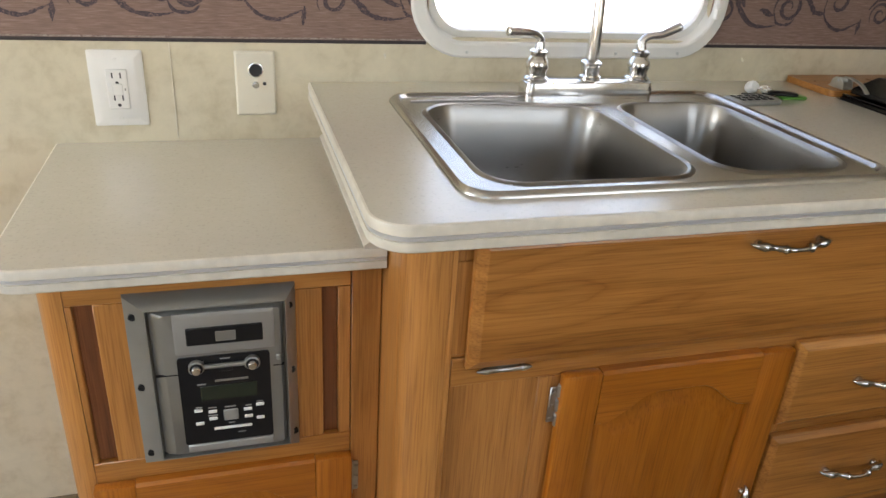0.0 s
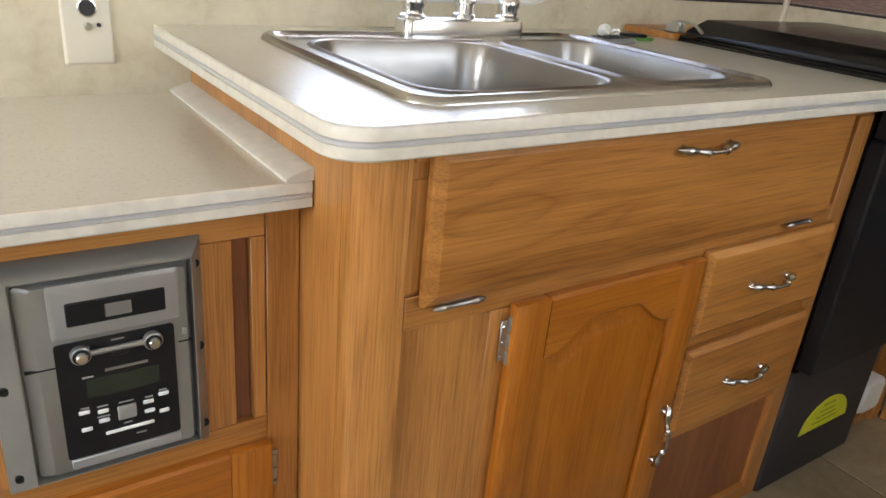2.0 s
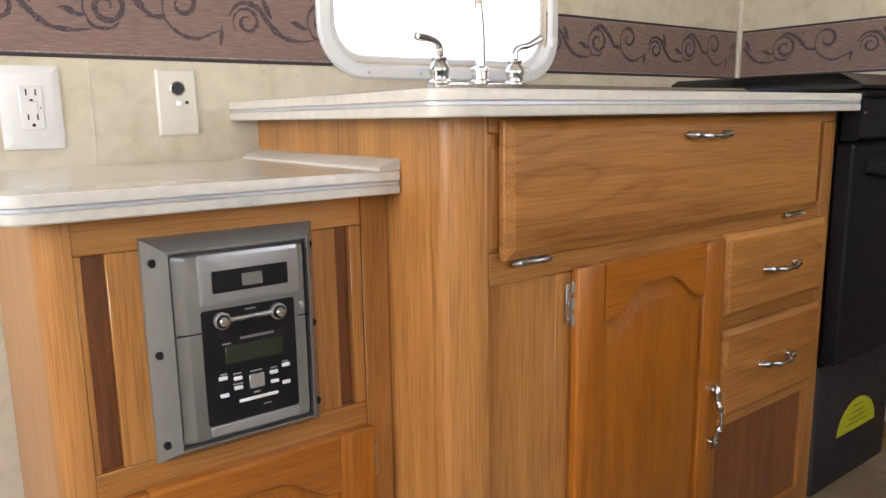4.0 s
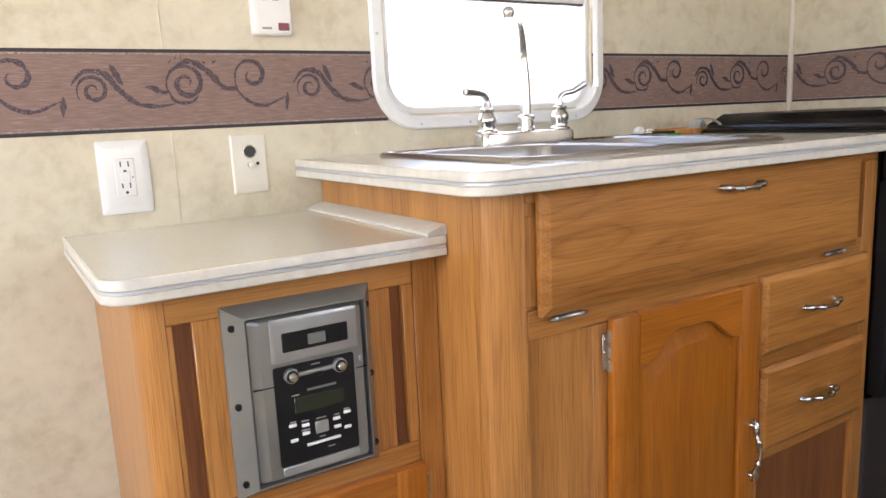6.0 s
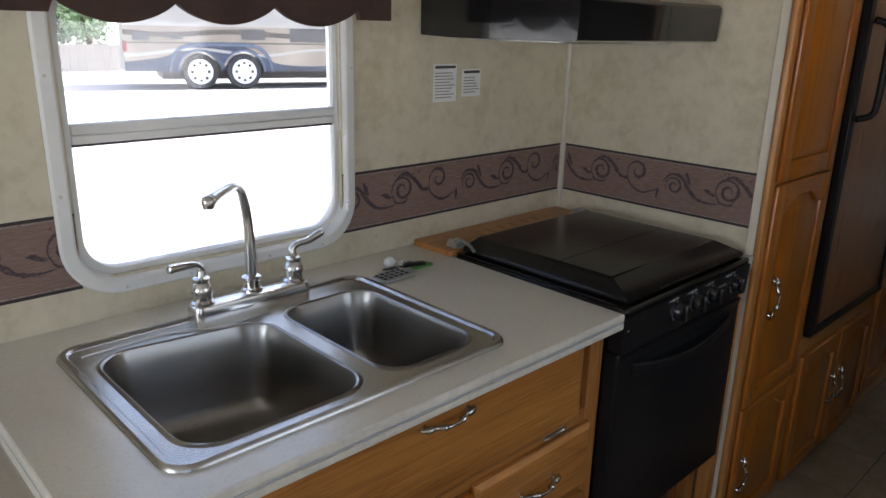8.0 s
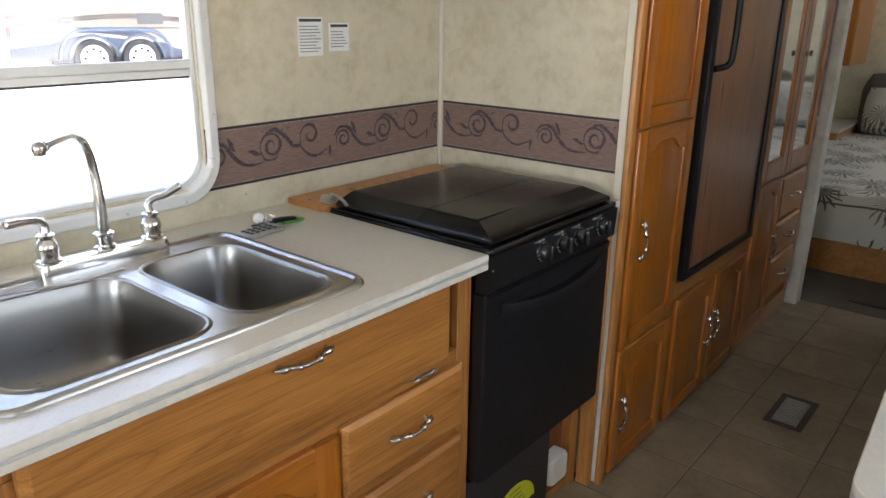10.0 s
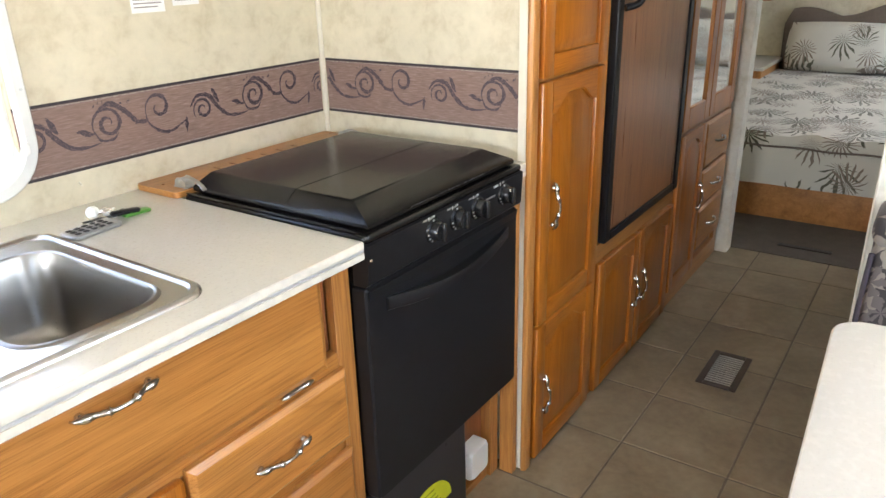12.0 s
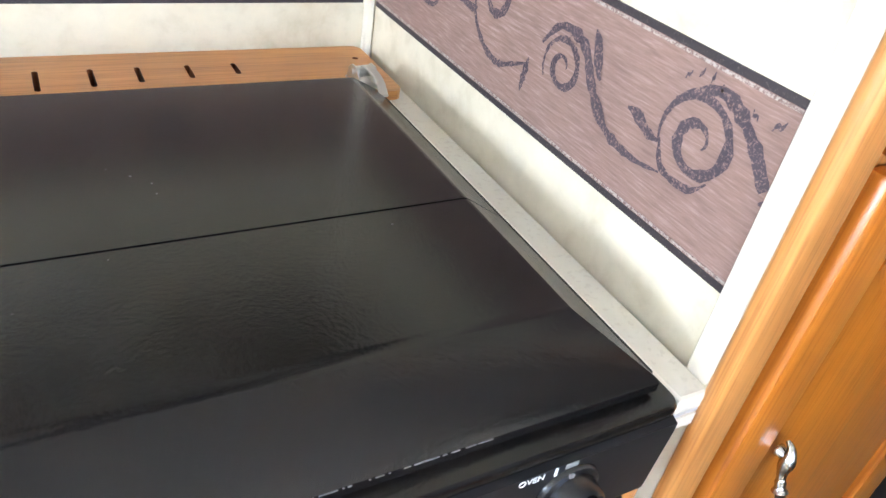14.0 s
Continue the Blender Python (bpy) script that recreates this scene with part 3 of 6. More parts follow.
def kitchen_window():
    t = thing("window_1", ((WX0 + WX1) / 2, 0, WZ0), "white framed window with rounded corners and sliding panes over the sink", "window", kind="structure")
    bm = B()
    a = lambda i, y, r: ring_xz(WX0 + i, WX1 - i, WZ0 + i, WZ1 - i, r, y)
    loft(bm, [a(.0, -.001, .105), a(.0, -.006, .105), a(.004, -.011, .101), a(.024, -.013, .084), a(.028, -.010, .08), a(.031, .004, .078), a(.0345, .012, .075), a(.0345, .045, .075)], False, False)
    part("window_frame", bm, WINFRAME, t)
    # inner sash frame
    bm = B()
    loft(bm, [a(.034, .012, .075), a(.040, .009, .072), a(.047, .009, .066), a(.049, .018, .064), a(.049, .032, .064)], False, False)
    part("sash_frame", bm, WINFRAME, t)
    bm = B()
    box(bm, WX0 + .048, WX1 - .048, .008, .034, 1.236, 1.252, .002)
    box(bm, WX0 + .048, WX1 - .048, .004, .030, 1.253, 1.272, .002)
    part("meeting_rail", bm, WINFRAME, t)
    part("gasket", box(B(), WX0 + .049, WX1 - .049, .012, .030, 1.2312, 1.2355, .001), DARKGREY, t, "dark rubber gasket")
    for z0, z1 in ((WZ0 + .052, 1.230), (1.272, WZ1 - .052)):
        g = part("pane", box(B(), WX0 + .050, WX1 - .050, .020, .023, z0, z1), HAZE_FILM if z0 < 1.2 else GLASS, t)
        g.visible_shadow = False
    for i, (x, z) in enumerate(((WX0 + .11, WZ0 + .012), (WX0 + .24, WZ0 + .012), (WX1 - .24, WZ0 + .012), (WX1 - .10, WZ0 + .013), (WX1 - .012, 1.15), (WX0 + .012, 1.15), (WX1 - .012, 1.36), (WX0 + .012, 1.36))):
        part("screw", lathe(B(), [(.0005, .0125), (.003, .0125), (.003, .0148), (.0008, .0156)], (x, 0, z), "y", 10), NICKEL, t)
    for x in (-.872, -.862, -.855):
        part("pull_cord", tube(B(), smooth_path([(x, -.018, 1.50), (x + .002, -.017, 1.36), (x, -.02, 1.245 - 3 * (x + .865)), (x + .006, -.02, 1.222)], 4), .0011, 6), WHITE, t, "white blind cord")
    part("cord_clip", box(B(), -.848, -.836, -.026, -.014, 1.03, 1.052, .002), WHITE, t)


kitchen_window()


def valance():
    t = thing("window_valance", (-1.15, -.05, 1.45), "dark brown scalloped fabric valance over the window", "valance")
    n = 120
    x0, x1 = -1.548, -.765
    rings = [[], [], [], []]
    for k in range(n + 1):
        x = x0 + (x1 - x0) * k / n
        s = abs(math.sin(math.pi * (x + 1.054) / .1985))
        z = 1.485 - .037 * s ** 0.75
        if x < x0 + .085 or x > x1 - .085:
            z = 1.463
        for r, (y, zz) in zip(rings, ((-.070, z), (-.082, z), (-.085, 1.74), (-.070, 1.74))):
            r.append(Vector((x, y + .002 * math.sin(x * 60), zz)))
    bm = B()
    loft(bm, [list(c) for c in zip(*rings)], True, True)
    part("scalloped_front", bm, BROWNCLOTH, t)
    for xe in (x0, x1 - .012):
        part("return", box(B(), xe, xe + .012, -.0695, -.001, 1.465, 1.74), BROWNCLOTH, t)
    part("top_board", box(B(), x0, x1, -.0695, -.001, 1.7405, 1.755), FRAME_H, t)


valance()


# ---- hardware shared by many fronts ----
def pull_mesh():
    """A bow pull with spoon feet and two beads, along x, proud towards -y; 0.126 long."""
    bm = B()
    pts = [(-.063, -.003, .001), (-.059, -.009, .001), (-.050, -.012, 0), (-.038, -.013, -.001), (-.024, -.018, -.002), (-.012, -.023, -.002), (0, -.024, -.002)]
    pts = pts + [(-x, y, z) for x, y, z in pts[-2::-1]]
    path = smooth_path(pts, 5)
    bump = lambda a, c, w, h: h * math.exp(-((a - c) / w) ** 2)
    rad = []
    for p in path:
        a = abs(p.x)
        rad.append(.0038 + bump(a, .046, .009, .0030) - bump(a, .066, .006, .0026) + bump(a, .019, .0026, .0034) + bump(a, .026, .0018, .0014) - bump(a, .0, .010, .0006))
    tube(bm, path, rad, 12)
    for s in (-1, 1):
        lathe(bm, [(.0062, 0), (.0064, .002), (.005, .006), (.004, .011)], (s * .050, 0, 0), "y", 12)
    return to_mesh("handle", bm, HANDLE_M)


PULL = pull_mesh()


def pull(x, y, z, parent, upright=False, facing=0):
    return shared("handle", PULL, pose(x, y, z, 0, 90 if upright else 0, 0) if not facing else pose(x, y, z, 0, 90, facing), parent, "chrome bow handle")


def hinge_mesh():
    bm = B()
    box(bm, -.010, .003, -.003, 0, -.030, .030, .001)
    for z0, z1 in ((-.036, -.0145), (-.0105, .0105), (.0145, .036)):
        tube(bm, [(.004, -.0045, z0), (.004, -.0045, z0 + .002), (.004, -.0045, z1 - .002), (.004, -.0045, z1)], [.003, .0048, .0048, .003], 10)
    for z in (-.022, 0, .022):
        lathe(bm, [(.0028, .004), (.0022, .0055)], (-.006, 0, z), "y", 8)
    return to_mesh("hinge", bm, HINGE_M)


HINGE = hinge_mesh()


def arch(x0, x1, z0, z1, rise, n=24, flat=.16):
    """Outline of a cathedral panel (x, z): square foot, arched head."""
    pts = [(x0, z0), (x1, z0)]
    for k in range(n + 1):
        t = k / n
        x = x1 + (x0 - x1) * t
        s = abs(2 * t - 1)
        p = min(1, max(0, (1 - flat * .6 - s) / .62))
        z = z1 - rise + rise * p * p * (3 - 2 * p)
        pts.append((x, z))
    return pts


def cabinet_door(parent, x0, x1, z0, z1, y, rise=.045, rail=.055, thick=.018, hinges="", handle=None, label="orange-stained raised panel door"):
    """A door whose back lies at y, in the cabinet's face; raised panel, stiles and rails are pieces of it."""
    yf = y - thick
    n = 24
    ip = arch(x0 + rail, x1 - rail, z0 + rail, z1 - rail * .8, rise, n)

    def inset(d):
        cx, cz = (x0 + x1) / 2, (z0 + z1) / 2
        w, h = (x1 - x0) / 2 - rail, (z1 - z0) / 2 - rail
        return [(cx + (px - cx) * (1 - d / w), cz + (pz - cz) * (1 - d / h)) for px, pz in ip]

    at = lambda pts, yy: [Vector((px, yy, pz)) for px, pz in pts]
    bm = B()
    loft(bm, [at(inset(-.004), y - .002), at(inset(-.004), yf + .010), at(inset(.004), yf + .010), at(inset(.028), yf + .003), at(inset(.031), yf + .002)], True, True)
    d = part("door", bm, PANEL, parent, label)
    for a, b in ((x0, x0 + rail), (x1 - rail, x1)):
        part("stile", box(B(), a, b, yf, y, z0, z1, .004, 2), STILE, d)
    part("bottom_rail", box(B(), x0 + rail, x1 - rail, yf + .0004, y, z0, z0 + rail, .003, 2), RAIL, d)
    bm = B()
    head = ip[2:]
    top = [(px, z1) for px, pz in head]
    e = .003
    rings = []
    for (px, pz), (_, tz) in zip(head, top):
        rings.append([Vector((px, y, pz)), Vector((px, yf + .0004 + e, pz)), Vector((px, yf + .0004, pz + e)), Vector((px, yf + .0004, tz - .004)), Vector((px, yf + .005, tz)), Vector((px, y, tz))])
    loft(bm, rings)
    part("top_rail", bm, RAIL, d)
    for hz in ((z0 + .07, z1 - .055) if hinges else ()):
        hx = x0 - .002 if hinges == "left" else x1 + .002
        shared("hinge", HINGE, pose(hx, y - .001, hz, 0, 0 if hinges == "left" else 180, 0), d, "chrome hinge")
    if handle:
        pull(handle[0], yf, handle[1], d, True)
    return d


def drawer_front(parent, x0, x1, z0, z1, y, mat=None, handle=True, name="drawer_front", b=.010, thick=.018):
    o = lambda i, yy: [Vector((x0 + i, yy, z0 + i)), Vector((x1 - i, yy, z0 + i)), Vector((x1 - i, yy, z1 - i)), Vector((x0 + i, yy, z1 - i))]
    d = part(name, loft(B(), [o(.0015, y), o(0, y - .0015), o(0, y - thick + .0085), o(.001, y - thick + .0068), o(b, y - thick + .0008), o(b + .0016, y - thick)], True, True), mat or FLAP, parent, smooth=False)
    if handle:
        pull((x0 + x1) / 2, y - thick, (z0 + z1) / 2 + (handle if isinstance(handle, float) else 0), d)
    return d


def rounded_counter(name, x0, x1, y0, y1, z, thick, r_left, hole, label, category, mat, r_right=0.0, group=""):
    """A laminate top with its front edge at y0; the edge is cream with a bright strip let in."""
    t = thing(name, ((x0 + x1) / 2, (y0 + y1) / 2, z - thick), label, category, group)

    def line(i):
        out = []
        for k in range(9):
            a = radians(180 + 90 * k / 8)
            r = max(r_left - i, .001)
            out.append((x0 + i + r + r * math.cos(a), y0 + i + r + r * math.sin(a)))
        if r_right:
            for k in range(9):
                a = radians(270 + 90 * k / 8)
                r = max(r_right - i, .001)
                out.append((x1 - i - r + r * math.cos(a), y0 + i + r + r * math.sin(a)))
        else:
            out.append((x1, y0 + i))
        return out + [(x1 - (i if r_right else 0), y1), (x0 + i, y1)]

    lv = lambda i, zz: [Vector((px, py, zz)) for px, py in line(i)]
    bm = B()
    plate(bm, line(.0035), [hole] if hole else [], z)
    part("laminate_top", bm, mat, t, smooth=False)
    bm = B()
    a, b = z - thick * .40, z - thick * .62
    loft(bm, [lv(.0035, z), lv(.001, z - .001), lv(0, z - .003), lv(0, a), lv(.0025, a - .0006)], False, False)
    loft(bm, [lv(.0025, b + .0006), lv(0, b), lv(0, z - thick + .002), lv(.002, z - thick), lv(.03, z - thick)], False, False)
    part("edge_band", bm, EDGE, t, "cream edge moulding")
    bm = B()
    loft(bm, [lv(.0025, a - .0005), lv(.0008, a - .002), lv(.0008, b + .002), lv(.0025, b + .0005)], False, False)
    part("metal_strip", bm, CHROME_STRIP, t, "bright metal insert")
    return t


# ---- main kitchen cabinet ----
CY = -.600                      # face of the face frame
MX0, MX1 = -1.607, -.604


def main_cabinet():
    t = thing("kitchen_cabinet", (-1.1, -.3, 0), "honey oak sink cabinet with a tilt front, drawers and arched door", "cabinet")
    # carcass: sides, back, bottom
    part("side_panel", box(B(), MX0, MX0 + .012, CY + .046, -.002, 0, .866), FRAME_V, t)
    part("side_panel", box(B(), MX1 - .012, MX1, CY + .019, -.002, 0, .866), FRAME_V, t)
    part("bottom_panel", box(B(), MX0 + .013, MX1 - .013, CY + .03, -.002, .03, .042), FRAME_H, t)
    # rounded corner post
    bm = B()
    ring = [(MX0 + .052, CY + .045), (MX0, CY + .045)]
    for k in range(9):
        a = radians(180 + 90 * k / 8)
        ring.append((MX0 + .042 + .042 * math.cos(a), CY + .042 + .042 * math.sin(a)))
    ring += [(MX0 + .052, CY)]
    loft(bm, [[Vector((px, py, z)) for px, py in ring] for z in (0, .866)])
    part("corner_post", bm, FRAME_V, t, "rounded upright corner post")
    f = .019

    def fr(nm, x0, x1, z0, z1, mat, proud=0.0):
        part(nm, box(B(), x0, x1, CY - proud, CY + f, z0, z1, .0012), mat, t)

    L, R = MX0 + .0525, MX1
    fr("stile", L, L + .008, .0, .866, FRAME_V, -.0005)
    fr("top_rail", L + .009, R - .001, .845, .866, FRAME_H)
    fr("stile", -.650, R, .0, .844, FRAME_V)
    fr("mid_rail", L + .009, -.651, .640, .684, FRAME_H)
    fr("bottom_rail", L + .009, -.651, .0, .045, FRAME_H, .001)
    fr("stile", -1.418, -1.382, .046, .639, FRAME_V)
    fr("stile", -1.016, -.984, .046, .639, FRAME_V)
    fr("drawer_rail", -.983, -.651, .468, .505, FRAME_H)
    fr("drawer_rail", -.983, -.651, .276, .306, FRAME_H)
    # recessed panels
    part("inset_panel", box(B(), L + .0085, -1.4185, CY + .008, CY + .016, .046, .639), FRAME_V, t, "recessed upright panel")
    bm = B()
    loft(bm, [[Vector((x, y, z)) for x, y in ((-1.4335, CY + .0078), (-1.419, CY + .0005), (-1.419, CY + .0078))] for z in (.047, .638)])
    part("panel_moulding", bm, FRAME_V, t)
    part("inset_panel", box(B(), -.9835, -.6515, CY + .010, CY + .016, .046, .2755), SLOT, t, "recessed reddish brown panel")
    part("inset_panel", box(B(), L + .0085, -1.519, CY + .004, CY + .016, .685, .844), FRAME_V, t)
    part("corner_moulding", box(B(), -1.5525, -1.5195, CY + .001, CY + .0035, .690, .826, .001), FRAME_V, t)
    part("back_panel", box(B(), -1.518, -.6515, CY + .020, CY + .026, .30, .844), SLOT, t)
    # tilt front over the sink
    d = drawer_front(t, -1.529, -.690, .674, .862, CY - .0005, handle=False, name="tilt_front", b=.013)
    pull(-1.087, CY - .0185, .832, d)
    for hx in (-1.475, -.765):
        bm = B()
        box(bm, hx - .022, hx + .022, CY - .005, CY - .001, .661, .6735, .001)
        xs = (-.039, -.035, -.028, -.024, -.022, .0, .022, .024, .028, .035, .039)
        tube(bm, [(hx + d, CY - .011, .668) for d in xs], [.0006, .0026, .0046, .0050, .0036, .0034, .0036, .0050, .0046, .0026, .0006], 12)
        part("tilt_hinge", bm, HINGE_M, d, "long chrome hinge")
    cabinet_door(t, -1.388, -1.011, .035, .647, CY - .0005, rise=.045, rail=.058, hinges="left", handle=(-1.034, .325), label="orange-stained door with an arched raised panel")
    drawer_front(t, -1.002, -.646, .499, .653, CY - .0005)
    drawer_front(t, -.998, -.644, .302, .474, CY - .0005)
    return t


main_cabinet()


# ---- low cabinet with the radio ----
LY = -.446
LX0, LX1 = -2.058, -1.608


def low_cabinet():
    t = thing("radio_cabinet", (-1.83, -.22, 0), "low honey oak cabinet with slots, arched door and a built-in radio", "cabinet")
    part("side_panel", box(B(), LX0, LX0 + .012, LY + .040, -.002, 0, .762), FRAME_V, t)
    part("side_panel", box(B(), LX1 - .012, LX1, LY + .019, -.002, 0, .762), FRAME_V, t)
    bm = B()
    ring = [(LX0 + .036, LY + .0395), (LX0, LY + .0395)]
    for k in range(9):
        a = radians(180 + 90 * k / 8)
        ring.append((LX0 + .036 + .036 * math.cos(a), LY + .036 + .036 * math.sin(a)))
    
    loft(bm, [[Vector((px, py, z)) for px, py in ring] for z in (0, .762)])
    part("corner_post", bm, FRAME_V, t, "rounded upright corner post")
    f = .019

    def fr(nm, x0, x1, z0, z1, mat, proud=0.0):
        part(nm, box(B(), x0, x1, LY - proud, LY + f, z0, z1, .0012), mat, t)

    a, b = LX0 + .0365, LX1
    fr("top_rail", a, -1.652, .7195, .762, FRAME_H)
    fr("mid_rail", a, -1.652, .412, .4575, FRAME_H)
    fr("bottom_rail", a, -1.652, 0, .05, FRAME_H)
    fr("stile", a, -2.0135, .458, .719, FRAME_V)
    fr("stile", -1.9885, -1.945, .458, .719, FRAME_V)
    fr("stile", -1.737, -1.693, .458, .719, FRAME_V)
    fr("stile", -1.6705, -1.6525, .458, .719, FRAME_V)
    fr("stile", -1.651, b, 0, .762, FRAME_V)
    fr("stile", a, a + .022, .051, .4115, FRAME_V)
    for x0, x1 in ((-2.013, -1.989), (-1.6925, -1.671)):
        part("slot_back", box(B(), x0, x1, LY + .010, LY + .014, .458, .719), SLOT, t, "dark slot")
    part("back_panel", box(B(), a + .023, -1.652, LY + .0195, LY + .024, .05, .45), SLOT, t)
    cabinet_door(t, -2.026, -1.651, .035, .424, LY - .0005, rise=.04, rail=.058, hinges="right", handle=(-2.006, .20), label="orange-stained door with an arched raised panel")


low_cabinet()
rounded_counter("low_countertop", -2.096, -1.610, -.486, -.001, .795, .032, .040, None, "low beige speckled laminate top with cream edge", "countertop", LAM)
bm = B()
loft(bm, [[Vector((x, y, z)) for x, z in ((-1.641, .7955), (-1.641, .799), (-1.635, .803), (-1.627, .805), (-1.623, .807), (-1.6075, .811), (-1.6075, .7955))] for y in (-.484, -.002)])
solid("trim_counter", bm, EDGE, "cream quarter-round strip along the cabinet's side", "trim", "structure")

SINK = (-1.540, -.886, -.588, -.104)
rounded_counter("countertop", -1.661, -.6125, -.649, -.001, .900, .034, .048,
                rrect(SINK[0] + .014, SINK[1] - .014, SINK[2] + .014, SINK[3] - .014, .04, 6),
                "beige speckled laminate worktop with cream and metal edge", "countertop", LAM)


# ---- sink and tap ----
def sink():
    x0, x1, y0, y1 = SINK
    t = thing("kitchen_sink", ((x0 + x1) / 2, (y0 + y1) / 2, .900), "double-bowl stainless steel sink set in the worktop", "sink")
    z = .9002
    o = lambda i, zz, r: [Vector((px, py, zz)) for px, py in rrect(x0 + i, x1 - i, y0 + i, y1 - i, r, 8)]
    bowl_l = rrect(x0 + .044, -1.190, y0 + .036, -.182, .060, 8)
    # the left bowl's back edge swings forward beside the tap
    bowl_l = [(px, py - .030 / (1 + math.exp(-(px + 1.31) * 42)) * max(0, (py + .36) / .2)) for px, py in bowl_l]
    n = len(bowl_l)
    bowl_r = rrect(-1.146, x1 - .048, y0 + .042, -.192, .055, 8)
    bm = B()
    loft(bm, [o(0, z, .045), o(.001, z + .004, .044), o(.006, z + .0085, .04), o(.014, z + .0085, .034), o(.019, z + .004, .03)], False, False)
    plate(bm, rrect(x0 + .019, x1 - .019, y0 + .019, y1 - .019, .03, 8), [bowl_l, bowl_r], z + .004)
    part("rim", bm, RIM_STEEL, t)
    for nm, outline, depth in (("bowl", bowl_l, .165), ("bowl", bowl_r, .150)):
        cx, cy = sum(p[0] for p in outline) / len(outline), sum(p[1] for p in outline) / len(outline)

        def ring(d, zz):
            out = []
            for px, py in outline:
                dx, dy = px - cx, py - cy
                l = math.hypot(dx, dy)
                out.append(Vector((px - dx / l * d, py - dy / l * d, zz)))
            return out

        bm = B()
        zt = z + .004
        loft(bm, [ring(-.010, zt + .0001), ring(-.007, zt + .0022), ring(-.003, zt + .003), ring(.001, zt + .001), ring(.004, zt - .006), ring(.010, zt - .03), ring(.020, zt - depth * .6), ring(.026, zt - depth + .030), ring(.034, zt - depth + .011), ring(.048, zt - depth + .002), ring(.075, zt - depth - .002), ring(.11, zt - depth - .004)], False, True)
        bo = part(nm, bm, STEEL, t)
        part("drain", lathe(B(), [(.043, .0), (.043, .003), (.036, .0035), (.030, -.001), (.010, -.002), (.006, .002), (.001, .003)], (cx, cy, zt - depth - .003), "z", 28), CHROME, bo, "chrome drain strainer")
    # creased step along the back ledge
    bm = B()
    tube(bm, smooth_path([(x0 + .035, -.158, z + .0035), (-1.37, -.156, z + .004), (-1.27, -.188, z + .004), (-1.16, -.184, z + .0035)], 6), .003, 8)
    part("ledge_crease", bm, STEEL, t)


sink()


def tap():
    t = thing("kitchen_tap", (-1.165, -.142, .905), "two-handle chrome kitchen tap with a high curved spout", "tap")
    y = -.122
    bm = B()
    ring = lambda i, zz: [Vector((px, py, zz)) for px, py in rrect(-1.293 + i, -1.036 - i, y - .029 + i, y + .024 - i, .016, 5)]
    loft(bm, [ring(0, .9045), ring(0, .922), ring(.002, .931), ring(.006, .934)], False, True)
    part("base", bm, CHROME, t)
    for hx, s in ((-1.266, -1), (-1.062, 1)):
        bm = B()
        lathe(bm, [(.024, .932), (.024, .937), (.019, .941), (.018, .950), (.021, .956), (.021, .964), (.0165, .972), (.014, .976), (.0165, .980), (.0165, .984), (.010, .988), (.001, .989)], (hx, y, 0), "z", 20)
        v = part("valve_body", bm, CHROME, t)
        bm = B()
        ey = y - (.006 if s < 0 else .004)
        tube(bm, smooth_path([(hx, y, .984), (hx - s * .001, y, 1.002), (hx + s * .010, ey, 1.013), (hx + s * .030, ey - .006, 1.018 if s < 0 else 1.017), (hx + s * (.058 if s < 0 else .050), ey - .012, 1.020 if s < 0 else 1.028), (hx + s * (.072 if s < 0 else .063), ey - .016, 1.021 if s < 0 else 1.035)], 5),
             [.010, .010, .0095, .009, .0085, .008, .0075, .0072, .007, .007, .0068, .0068, .0068, .0068, .007, .0072, .0075, .0078, .008, .0082, .0084, .0084, .0084, .0084, .0078, .005], 12)
        part("lever_handle", bm, CHROME, v, "chrome lever handle")
    bm = B()
    lathe(bm, [(.021, .934), (.021, .940), (.017, .943), (.017, .957), (.020, .960), (.020, .965), (.012, .970)], (-1.160, y, 0), "z", 20)
    part("spout_collar", bm, CHROME, t)
    bm = B()
    sp = smooth_path([(-1.160, y, .960), (-1.160, y, 1.03), (-1.163, y + .002, 1.095), (-1.178, y - .012, 1.140), (-1.206, y - .040, 1.161), (-1.244, y - .078, 1.1665), (-1.286, y - .118, 1.1660)], 6)
    tube(bm, sp, [.0125 - .0045 * min(1, k / len(sp) * 1.6) for k in range(len(sp))], 14)
    part("spout", bm, CHROME, t)
    bm = B()
    tube(bm, [(-1.283, y - .115, 1.1655), (-1.296, y - .127, 1.1650)], [.0095, .0105], 14)
    lathe(bm, [(.001, .011), (.006, .0095), (.0105, .006), (.0122, .001), (.0120, -.004), (.0105, -.008), (.0098, -.012), (.0082, -.0124), (.001, -.011)], (-1.304, y - .134, 1.1650), "z", 20)
    part("aerator", bm, CHROME, t)


tap()


